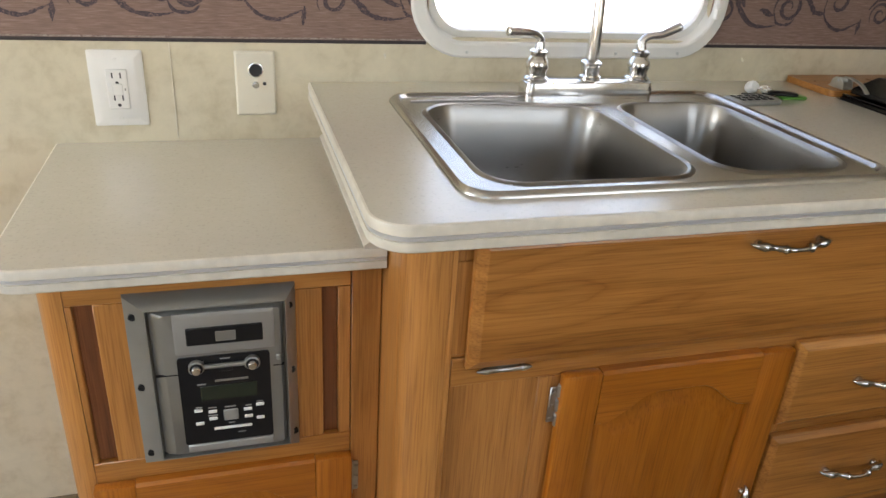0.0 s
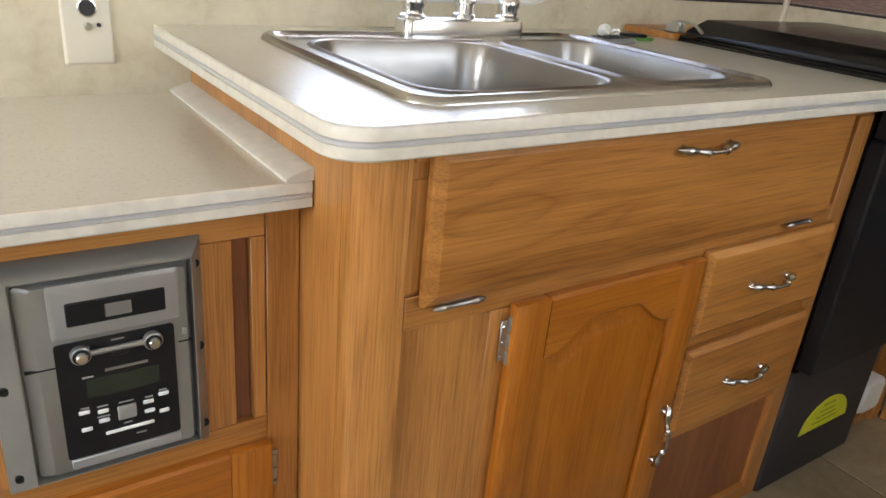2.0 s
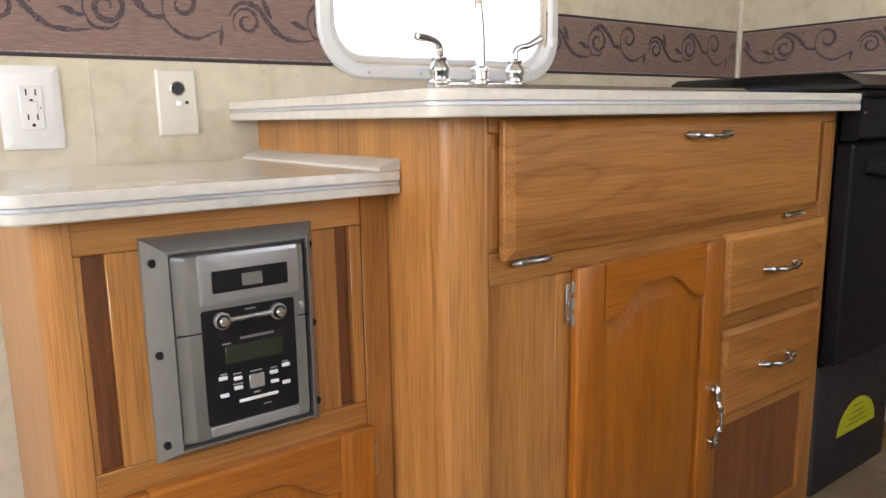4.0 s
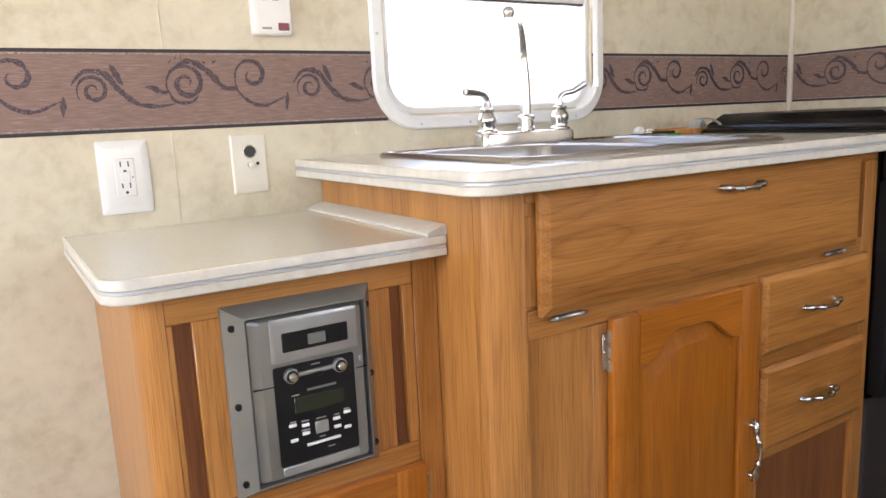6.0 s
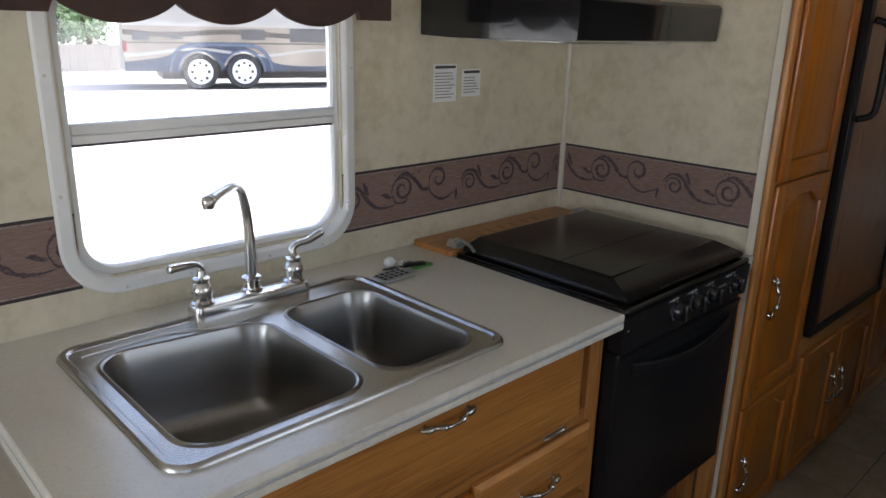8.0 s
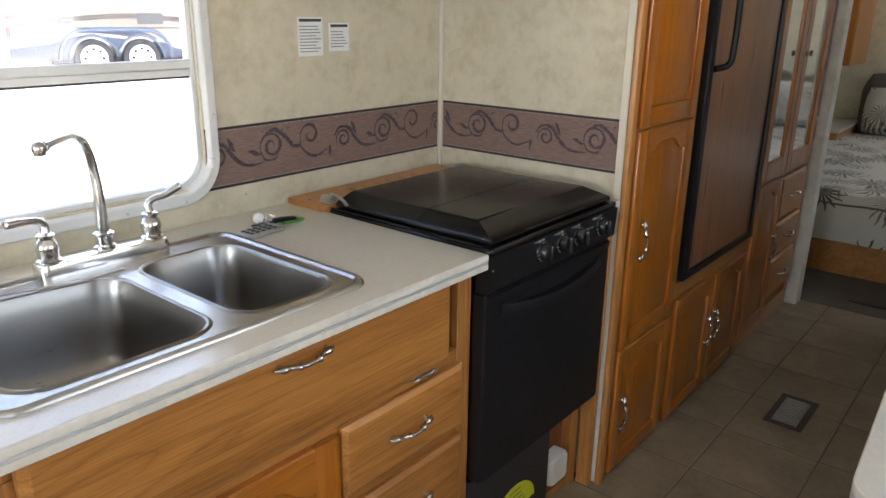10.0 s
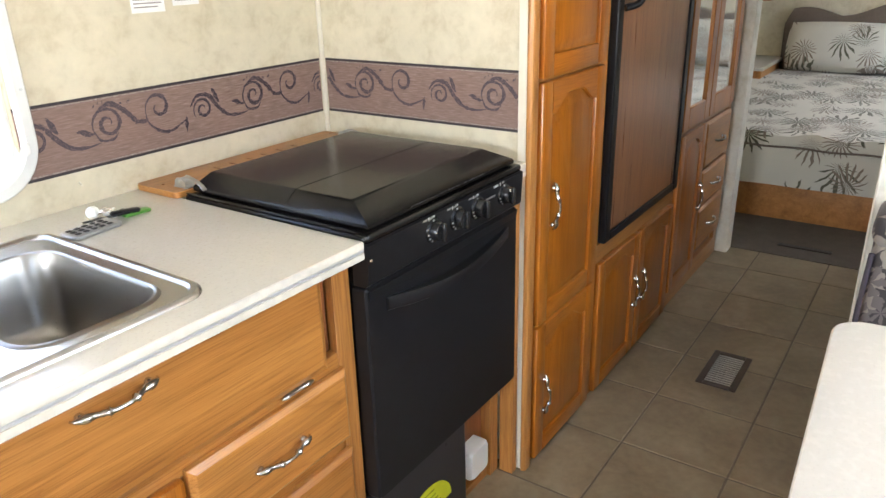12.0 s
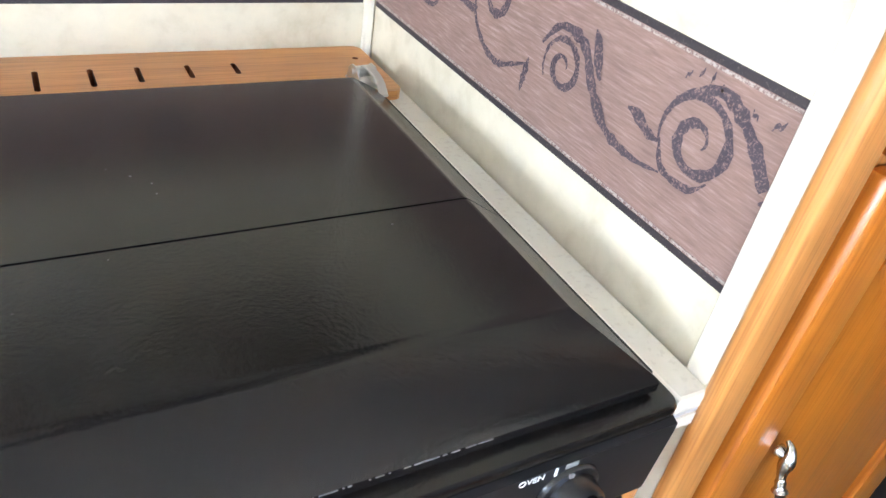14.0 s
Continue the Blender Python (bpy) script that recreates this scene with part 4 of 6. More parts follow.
# ---- radio in the low cabinet ----
def radio():
    x0, x1, z0, z1, y = -1.952, -1.7305, .453, .733, LY
    w, h = x1 - x0, z1 - z0
    t = thing("built_in_radio", ((x0 + x1) / 2, y, z0), "silver-grey built-in radio and disc player with dark control panel", "radio")
    X = lambda u: x0 + u * w
    Z = lambda v: z1 - v * h
    rect = lambda u0, u1, v0, v1, yy: [Vector((X(u0), yy, Z(v1))), Vector((X(u1), yy, Z(v1))), Vector((X(u1), yy, Z(v0))), Vector((X(u0), yy, Z(v0)))]
    bm = B()
    loft(bm, [rect(0, 1, 0, 1, y - .0008), rect(.004, .996, .004, .996, y - .006), rect(.115, .935, .062, .955, y - .020), rect(.125, .930, .07, .95, y - .020), rect(.127, .928, .072, .948, y - .004)], True, True)
    part("bezel", bm, GREY, t)
    bm = B()
    r = lambda u0, u1, v0, v1, yy, rr: [Vector((px, yy, pz)) for px, pz in rrect(X(u0), X(u1), Z(v1), Z(v0), rr, 4)]
    loft(bm, [r(.14, .915, .085, .938, y - .004, .006), r(.14, .915, .085, .938, y - .0130, .006), r(.20, .895, .098, .928, y - .0200, .005)], True, True)
    face = part("front_cover", bm, GREY, t)
    bm = B()
    loft(bm, [r(.27, .86, .09, .315, y - .0190, .003), r(.27, .86, .09, .315, y - .0230, .003), r(.285, .85, .105, .305, y - .0245, .003)], True, True)
    part("disc_door", bm, GREY_L, face)
    slot = part("disc_slot", box(B(), X(.34), X(.79), y - .0260, y - .0230, Z(.265), Z(.165), .0015), BLACK_M, face, "black disc window")
    part("disc_emblem", box(B(), X(.51), X(.63), y - .0266, y - .0258, Z(.245), Z(.19), .001), GREY, slot)
    part("seam", box(B(), X(.142), X(.30), y - .0205, y - .0160, Z(.437), Z(.431)), BLACK_M, face)
    part("seam", box(B(), X(.845), X(.912), y - .0205, y - .0160, Z(.437), Z(.431)), BLACK_M, face)
    part("eject_button", box(B(), X(.865), X(.893), y - .0225, y - .0190, Z(.40), Z(.368), .001), GREY_L, face)
    bm = B()
    loft(bm, [r(.272, .825, .338, .868, y - .0190, .004), r(.272, .825, .338, .868, y - .0220, .004)], True, True)
    p = part("control_panel", bm, BLACK_M, face, "glossy black control panel")
    PX = lambda u: X(.272 + (u - .29) * 1.01)
    PZ = lambda v: Z(.338 + (v - .325) * .946)
    yy = y - .0220
    bar = B()
    tube(bar, [(PX(.40), yy - .003, PZ(.380)), (PX(.73), yy - .003, PZ(.380))], .0034, 10)
    part("knob_bridge", bar, GREY, p)
    for u in (.40, .73):
        k = part("knob", lathe(B(), [(.0105, 0), (.0105, .0065), (.0092, .0075), (.001, .0075)], (PX(u), yy, PZ(.380)), "y", 20), GREY, p)
        part("knob_ring", lathe(B(), [(.0088, .0070), (.0086, .0082), (.001, .0082)], (PX(u), yy, PZ(.380)), "y", 20), BLACK_M, k)
        part("knob_cap", lathe(B(), [(.0066, .0080), (.0064, .013), (.0052, .0145), (.001, .0148)], (PX(u), yy, PZ(.380)), "y", 18), CHROME, k)
    part("switch", box(B(), PX(.53), PX(.61), yy - .009, yy - .006, PZ(.405), PZ(.385), .001), BLACK_M, p)
    part("display", box(B(), PX(.41), PX(.75), yy - .0012, yy + .001, PZ(.60), PZ(.51), .0005), LCD, p, "dull green display")
    for u, v in ((.385, .66), (.470, .675), (.685, .683), (.762, .66), (.388, .746), (.470, .722), (.688, .731), (.760, .749)):
        part("button", box(B(), PX(u - .025), PX(u + .025), yy - .003, yy, PZ(v + .009), PZ(v - .009), .0008), PAINTW, p)
    part("button", box(B(), PX(.535), PX(.625), yy - .003, yy, PZ(.742), PZ(.672), .001), GREY_L, p)
    part("button", box(B(), PX(.47), PX(.705), yy - .003, yy, PZ(.799), PZ(.784), .0008), PAINTW, p)
    for u, v, l in ((.39, .643, .04), (.47, .652, .05), (.58, .657, .07), (.69, .662, .04), (.76, .643, .04), (.47, .704, .06), (.58, .765, .04), (.64, .835, .05), (.43, .355, .03), (.57, .345, .06), (.73, .355, .03), (.42, .497, .05)):
        part("caption_bar", box(B(), PX(u - l / 2), PX(u + l / 2), yy - .0004, yy, PZ(v + .004), PZ(v - .003)), INKGREY, p)
    part("maker_bar", box(B(), PX(.50), PX(.70), yy - .0004, yy, PZ(.488), PZ(.475)), GREY, p)
    part("chrome_lip", box(B(), X(.285), X(.825), y - .0230, y - .0180, Z(.918), Z(.874), .0012), GREY_L, face, "bright lower lip")
    for u, v in ((.052, .105), (.958, .105), (.050, .505), (.962, .49), (.052, .915), (.968, .89)):
        part("screw", lathe(B(), [(.0052, .0100), (.0052, .0138), (.0035, .0142), (.0008, .013)], (X(u), y, Z(v)), "y", 12), BLACK_M, t, "black screw")


radio()


# ---- plates and devices on the wall ----
def wall_plate(name, x0, x1, z0, z1, mat, label, cat, d=.006, edge=.006):
    t = thing(name, ((x0 + x1) / 2, 0, z0), label, cat)
    bm = B()
    ring = lambda i, y: [Vector((px, y, pz)) for px, pz in rrect(x0 + i, x1 - i, z0 + i, z1 - i, .003, 3)]
    loft(bm, [ring(0, -.0003), ring(0, -d * .35), ring(edge, -d)], True, True)
    return t, part("plate", bm, mat, t)


def outlet():
    x0, x1, z0, z1 = -2.026, -1.939, .826, .956
    t, p = wall_plate("power_outlet", x0, x1, z0, z1, WHITE, "white double power outlet with test button on the wallpaper", "outlet", .008, .012)
    cx = (x0 + x1) / 2
    part("socket_body", box(B(), cx - .017, cx + .017, -.0105, -.007, z0 + .031, z1 - .031, .0015), WHITE, t)
    for cz in (z1 - .045, z0 + .047):
        for dx in (-.0065, .0065):
            part("slot", box(B(), cx + dx - .0011, cx + dx + .0011, -.0108, -.0098, cz - .001, cz + .0085), INK, t)
        part("earth_hole", lathe(B(), [(.0028, .0098), (.0028, .0108)], (cx, 0, cz - .009), "y", 12), INK, t)
    part("test_button", box(B(), cx - .008, cx + .008, -.0122, -.010, (z0 + z1) / 2 - .010, (z0 + z1) / 2 + .010, .001), WHITE, t)
    part("lamp", box(B(), cx + .011, cx + .013, -.0112, -.010, (z0 + z1) / 2 - .002, (z0 + z1) / 2 + .002), INKGREY, t)
    for z in (z0 + .014, z1 - .014):
        part("screw", lathe(B(), [(.003, .0075), (.003, .0088), (.001, .009)], (cx, 0, z), "y", 10), WHITE, t)


def jack():
    x0, x1, z0, z1 = -1.789, -1.719, .841, .956
    t, p = wall_plate("aerial_jack_plate", x0, x1, z0, z1, IVORY, "ivory wall plate with round power socket and aerial jack", "wall plate", .005, .003)
    cx = (x0 + x1) / 2
    part("round_socket", lathe(B(), [(.0135, .0045), (.0135, .007), (.0115, .0075), (.011, .0062)], (cx + .001, 0, z1 - .033), "y", 24), CHROME, t)
    part("socket_hole", lathe(B(), [(.011, .0045), (.0108, .0066), (.001, .0064)], (cx + .001, 0, z1 - .033), "y", 24), INK, t, "dark round socket")
    part("aerial_jack", lathe(B(), [(.006, .0045), (.006, .008), (.0045, .008), (.0045, .014), (.002, .014)], (cx + .000, 0, z1 - .059), "y", 14), CHROME, t)
    part("signal_button", lathe(B(), [(.0032, .0045), (.0032, .0068), (.001, .007)], (cx + .0155, 0, z1 - .057), "y", 12), INK, t)
    for z in (z0 + .016, z1 - .013):
        part("screw", lathe(B(), [(.003, .0045), (.003, .0058), (.001, .006)], (cx, 0, z), "y", 10), IVORY, t)


def tank_monitor():
    x0, x1, z0, z1 = -1.727, -1.651, 1.142, 1.257
    t = thing("tank_monitor", ((x0 + x1) / 2, 0, z0), "white tank monitor panel with indicator lamps and red switch", "monitor panel")
    bm = B()
    ring = lambda i, y: [Vector((px, y, pz)) for px, pz in rrect(x0 + i, x1 - i, z0 + i, z1 - i, .006, 4)]
    loft(bm, [ring(0, -.0003), ring(0, -.017), ring(.002, -.019)], True, True)
    part("case", bm, WHITE, t)
    part("faceplate", box(B(), x0 + .009, x1 - .003, -.0202, -.019, z0 + .004, z1 - .004, .0008), WHITE, t)
    part("pump_switch", box(B(), x1 - .028, x1 - .007, -.0245, -.020, z0 + .008, z0 + .022, .001), RED, t, "dark red rocker switch")
    for k in range(4):
        part("lamp", lathe(B(), [(.0022, .0195), (.0022, .0212), (.001, .0216)], (x0 + .0135, 0, z1 - .020 - .0085 * k), "y", 10), INK, t)
    for dx in (.024, .046):
        for k in range(5):
            part("caption_bar", box(B(), x0 + dx - .006, x0 + dx + .006, -.0206, -.0201, z1 - .020 - .008 * k, z1 - .018 - .008 * k), INKGREY, t)
    part("maker_mark", box(B(), x0 + .016, x0 + .035, -.0206, -.0201, z0 + .010, z0 + .014), INKGREY, t)


def light_switch():
    x0, x1, z0, z1 = -1.725, -1.664, 1.300, 1.369
    t, p = wall_plate("heater_switch", x0, x1, z0, z1, IVORY, "ivory switch plate with a red rocker switch", "switch", .005, .003)
    part("rocker", box(B(), x1 - .022, x1 - .011, -.009, -.0045, z0 + .022, z0 + .046, .001), RED, t, "red rocker")
    for k in range(4):
        part("caption_bar", box(B(), x0 + .012, x0 + .034, -.0056, -.0048, z0 + .020 + .009 * k, z0 + .0225 + .009 * k), INKGREY, t)


def notice(x0, x1, z0, z1, rows, label):
    t = thing("safety_label", ((x0 + x1) / 2, 0, z0), label, "label", "safety labels on the wall")
    part("paper", box(B(), x0, x1, -.0012, -.0003, z0, z1), PAINTW, t, smooth=False)
    part("heading_bar", box(B(), x0 + .006, x1 - .004, -.0015, -.0010, z1 - .011, z1 - .004), INK, t, smooth=False)
    rnd = random.Random(rows)
    for k in range(rows):
        z = z1 - .021 - k * (z1 - z0 - .026) / rows
        part("text_bar", box(B(), x0 + .006, x1 - .006 - .02 * rnd.random(), -.0015, -.0010, z - .0026, z), INKGREY, t, smooth=False)


outlet()
jack()
tank_monitor()
light_switch()
notice(-.558, -.476, 1.267, 1.362, 9, "white printed safety label stuck on the wallpaper")
notice(-.455, -.385, 1.277, 1.348, 6, "smaller white printed safety label stuck on the wallpaper")


# ---- stove ----
SX0, SX1, SY = -.608, -.036, -.650


def stove():
    t = thing("gas_stove", ((SX0 + SX1) / 2, -.4, 0), "black enamel gas range with closed folding cover and four knobs", "stove")
    # body behind the fronts
    part("body", box(B(), SX0 + .012, SX1 - .006, -.600, -.150, .325, .892), BLACK_M, t)
    bm = B()
    o = lambda i, zz, r: [Vector((px, py, zz)) for px, py in rrect(SX0 + i, SX1 - i, SY + i * .5, -.146 - i, r, 5)]
    loft(bm, [o(.004, .892, .010), o(0, .8965, .012), o(0, .9020, .012), o(.003, .9055, .010), o(.014, .9070, .008)], True, True)
    part("top_rim", bm, BLACK, t)
    for a in (SX0 + .004, SX1 - .011):
        part("rim_bead", box(B(), a, a + .007, SY + .03, -.15, .906, .9105, .002), BLACK, t)
    # cover in two leaves
    lx0, lx1 = SX0 + .024, SX1 - .018
    for y0, y1, fi, bi in ((-.636, -.4262, .064, .0004), (-.4248, -.152, .0004, .020)):
        a = lambda i, z: [Vector((lx0 + i * .036, y0 + i * fi, z)), Vector((lx1 - i * .040, y0 + i * fi, z)), Vector((lx1 - i * .040, y1 - i * bi, z)), Vector((lx0 + i * .036, y1 - i * bi, z))]
        bm = B()
        loft(bm, [a(0, .9110), a(0, .9185), a(.06, .9222), a(.94, .9445), a(1.0, .9462), a(1.12, .9468)], True, True)
        part("cover_leaf", bm, BLACK, t)
    # paint worn off along the front lip
    rnd = random.Random(8)
    bare = plain("bare_metal_chip", (0.30, 0.29, 0.28), .45, metal=.5)
    for k in range(90):
        x = -.46 + .27 * rnd.random()
        l, h = rnd.uniform(.0005, .0028), rnd.uniform(.0002, .0005)
        part("worn_chip", box(B(), x - l, x + l, -.6365, -.6355, .9178 - h, .9178 + h), bare, t, smooth=False)
    # control panel, slightly leaning
    bm = B()
    prof = [(-.612, .806), (-.640, .806), (-.648, .812), (-.652, .880), (-.652, .8885), (-.645, .8915), (-.612, .8915)]
    loft(bm, [[Vector((x, y, z)) for y, z in prof] for x in (SX0 + .002, SX0 + .006, SX1 - .006, SX1 - .002)])
    cp = part("control_panel", bm, BLACK_M, t)
    KZ = .857
    for i, kx in enumerate((-.404, -.320, -.240, -.127)):
        k = part("knob", lathe(B(), [(.026, -.002), (.026, .003), (.0245, .005), (.0205, .006), (.0192, .019), (.0175, .022), (.001, .0225)], (kx, -.650, KZ), "y", 28), KNOB, cp)
        part("knob_grip", box(B(), kx - .005, kx + .005, -.682, -.670, KZ - .019, KZ + .019, .003, 2), KNOB, k)
        for dx, dz in ((-.0225, -.004), (-.0190, -.0125), (-.0125, -.0190), (-.005, .0222)):
            part("print_mark", box(B(), kx + dx - .0018, kx + dx + .0018, -.6566, -.6545, KZ + dz - .0013, KZ + dz + .0015), GREY_L, k)
        if i == 3:
            words("OFF", .0085, pose(kx - .003, -.6732, KZ + .0135, 90, 0, 0), PAINTW, k)
            words("OVEN", .0075, pose(kx - .036, -.6526, .8845, 90, 0, 0), PAINTW, cp)
        else:
            part("print_mark", box(B(), kx - .036, kx - .022, -.6527, -.6518, .8835, .8865), INKGREY, cp)
        part("print_mark", box(B(), kx - .0175, kx - .0155, -.6527, -.6518, .8808, .8884), PAINTW, cp)
        if i == 3:
            part("print_mark", box(B(), kx - .009, kx + .001, -.6527, -.6518, .8838, .8884, .0003), GREY_L, cp)
        else:
            for dx, dz in ((-.010, -.001), (-.005, .002), (-.004, -.001), (.001, .001)):
                part("print_mark", lathe(B(), [(.0021, .0018), (.0021, .0027)], (kx + dx, -.650, .8850 + dz), "y", 8), PAINTW if dx > -.001 else GREY_L, cp)
    part("maker_plate", box(B(), -.206, -.166, -.6527, -.6515, .8625, .8665), GREY, cp, "pale maker's mark")
    # oven door
    bm = B()
    ring = lambda i, y, z0, z1: [Vector((px, y, pz)) for px, pz in rrect(SX0 + .004 + i, SX1 - .003 - i, z0 + i, z1 - i, .008, 4)]
    loft(bm, [ring(0, -.606, .322, .800), ring(0, -.634, .322, .800), ring(.004, -.6385, .322, .800)], True, True)
    d = part("oven_door", bm, BLACK_M, t)
    # sloping head of the door and the bowed grip
    bm = B()
    prof = [(-.6385, .797), (-.644, .795), (-.640, .775), (-.6385, .775)]
    loft(bm, [[Vector((x, y, z)) for y, z in prof] for x in (SX0 + .012, SX1 - .010)])
    part("door_head", bm, BLACK_M, d)
    bm = B()
    n = 20
    rings = []
    for k in range(n + 1):
        s = k / n
        x = SX0 + .060 + (SX1 - SX0 - .115) * s
        b = 1 - (2 * s - 1) ** 2
        z = .752 - .022 * math.sin(math.pi * s)
        yo = -.6385 - .004 - .022 * b
        rings.append([Vector((x, -.6386, z + .012)), Vector((x, yo, z + .014)), Vector((x, yo - .003, z + .009)), Vector((x, yo - .002, z - .012)), Vector((x, yo + .003, z - .015)), Vector((x, -.6386, z - .012))])
    loft(bm, rings)
    part("door_grip", bm, BLACK_M, d, "bowed black grip")
    # lower access panel
    bm = B()
    prof = rrect(SX0 + .002, -.224, -.606, -.560, .014, 5)
    loft(bm, [[Vector((px, py, z)) for px, py in prof] for z in (.004, .308, .312)], True, True)
    lp = part("lower_panel", bm, DARKGREY, t, "dark grey lower access panel")
    bm = B()
    out = [(-.398 + .097 * math.cos(radians(a)), .118 + .078 * math.sin(radians(a))) for a in range(0, 181, 12)]
    loft(bm, [[Vector((px, y, pz)) for px, pz in out] for y in (-.6062, -.6070)])
    st = part("sticker", bm, YELLOW, lp, "yellow half-round sticker")
    for k, (bx, bz, l) in enumerate(((-.398, .133, .10), (-.398, .146, .08), (-.398, .160, .06), (-.398, .176, .05))):
        part("text_bar", box(B(), bx - l / 2, bx + l / 2, -.6074, -.6068, bz, bz + .004), plain("olive_print", (0.30, 0.32, 0.02), .5) if k == 0 else bpy.data.materials["olive_print"], st)
    part("keyhole", lathe(B(), [(.004, .0055), (.004, .0066)], (-.318, -.6, .272), "y", 10), INK, lp)
    for k in range(5):
        part("vent_slot", box(B(), -.560 + .012 * k, -.556 + .012 * k, -.6066, -.6055, .05, .085), INK, lp)
    # chrome specks of the frame's screws
    for x, y, z in ((SX0 + .006, SY - .0045, .862), (SX0 + .018, -.6388, .786)):
        part("screw", lathe(B(), [(.003, -.001), (.003, .001), (.001, .002)], (x, y, z), "y", 8), CHROME, t)


stove()

# filler strip of worktop right of the stove
rounded_counter("counter_strip", SX1 + .001, -.0050, -.645, -.001, .902, .034, .002, None, "narrow beige laminate filler strip beside the stove", "countertop", LAM)


def stove_niche():
    t = thing("stove_base_panel", (-.12, -.57, 0), "reddish wooden filler panel beside the stove's foot", "panel")
    part("back_panel", box(B(), -.222, -.077, -.556, -.548, .03, .322), SLOT, t)
    part("stile", box(B(), -.076, -.036, -.585, -.548, .0, .322, .001), FRAME_V, t)
    part("stile", box(B(), -.035, -.0125, -.632, -.590, .0, .865, .001), FRAME_V, t)
    part("foot_rail", box(B(), -.2225, -.077, -.575, -.548, 0, .0295, .001), FRAME_H, t)
    u = thing("outlet_box", (-.14, -.57, .07), "white surface-mounted outlet box on the wooden panel", "outlet")
    bm = B()
    o = lambda i, y: [Vector((px, y, pz)) for px, pz in rrect(-.198 + i, -.108 - i, .068 + i, .158 - i, .014, 5)]
    loft(bm, [o(0, -.5565), o(0, -.592), o(.005, -.600)], True, True)
    part("case", bm, WHITE, u)


stove_niche()


def back_ledge():
    bm = B()
    slots = []
    for i, sx in enumerate((-.442, -.394, -.342, -.295, -.242, -.190)):
        slots.append(rrect(sx - .003, sx + .003, -.098 + .005 * i, -.042, .0029, 4))
    slots += [rrect(-.598, -.590, -.064, -.056, .0039, 4), rrect(-.040, -.032, -.046, -.038, .0039, 4)]
    outline = rrect(-.622, -.0155, -.143, -.0015, .012, 4)
    plate(bm, [(x, y) for x, y in outline], slots, .9135)
    o = lambda i, z: [Vector((px, py, z)) for px, py in rrect(-.622 + i, -.0155 - i, -.143 + i, -.0015 - i, .012 - i, 4)]
    loft(bm, [o(0, .9005), o(0, .911), o(.0, .9135)], False, False)
    t = thing("slotted_ledge", (-.319, -.07, .9005), "slotted orange-brown wooden ledge behind the stove", "ledge")
    part("board", bm, BOARDW, t, smooth=False)
    # slot walls get a darker wood that stands in for the shade inside
    for s in slots:
        part("slot", loft(B(), [[Vector((px, py, z)) for px, py in s] for z in (.9133, .880)], False, False), SLOT, t, "vent slot with its shade put in as darker wood", smooth=False)


back_ledge()


def cover_bracket(x, s):
    """A zinc foot with two cheeks, a pin, a coil spring and a curved flat arm onto the cover."""
    t = thing("cover_bracket", (x, -.12, .9135), "zinc spring bracket of the stove cover", "bracket", "stove cover brackets")
    part("foot", box(B(), x - .013, x + .013, -.138, -.096, .9137, .9165, .001), NICKEL, t)
    for dx in (-.0125, .0103):
        bm = B()
        prof = [(-.137, .9166), (-.100, .9166), (-.104, .930), (-.112, .936), (-.124, .936), (-.134, .928)]
        loft(bm, [[Vector((x + d, y, z)) for y, z in prof] for d in (dx, dx + .0022)])
        part("cheek", bm, NICKEL, t)
    part("pin", lathe(B(), [(.0032, -.015), (.0032, .015)], (x, -.118, .929), "x", 12), NICKEL, t)
    coil = [(x - .009 + .018 * k / 60, -.118 + .0058 * math.cos(k * .84), .929 + .0058 * math.sin(k * .84)) for k in range(61)]
    part("spring", tube(B(), coil, .0011, 6), NICKEL, t)
    reach, far = (-.010, .198) if s > 0 else (.004, .170)
    pts = smooth_path([(x, -.112, .930), (x + .3 * reach, -.112 - .25 * (far - .112), .938), (x + .8 * reach, -.112 - .72 * (far - .112), .934), (x + reach, -far, .921)], 5)
    bm = B()
    loft(bm, [[p + Vector((dx, 0, dz)) for dx, dz in ((-.005, -.0015), (.005, -.0015), (.0055, .0003), (.0045, .0016), (-.0045, .0016), (-.0055, .0003))] for p in pts])
    part("arm", bm, NICKEL, t)


cover_bracket(-.580, 1)
cover_bracket(-.058, -1)


def range_hood():
    t = thing("range_hood", (-.3, -.2, 1.432), "glossy black range hood under the wall cabinet", "range hood")
    prof = [(-.001, 1.434), (-.10, 1.430), (-.455, 1.430), (-.470, 1.434), (-.474, 1.512), (-.468, 1.520), (-.325, 1.558), (-.001, 1.558)]
    bm = B()
    loft(bm, [[Vector((x, y, z)) for y, z in prof] for x in (-.603, -.600, -.016, -.0145)])
    part("shell", bm, BLACK_G, t)
    part("filter", box(B(), -.50, -.22, -.36, -.08, 1.424, 1.4315, .002), NICKEL, t, "metal grease filter")
    part("light_lens", box(B(), -.20, -.11, -.40, -.30, 1.425, 1.4315, .003), WHITE, t, "white lamp lens")
    u = thing("wall_cabinet", (-.3, -.16, 1.562), "orange oak wall cabinet above the hood", "cabinet")
    part("body", box(B(), -.603, -.0145, -.300, -.001, 1.560, 1.955), FRAME_V, u)
    for a, b in ((-.598, -.312), (-.306, -.020)):
        cabinet_door(u, a, b, 1.572, 1.945, -.3005, rise=.03, rail=.045)


range_hood()


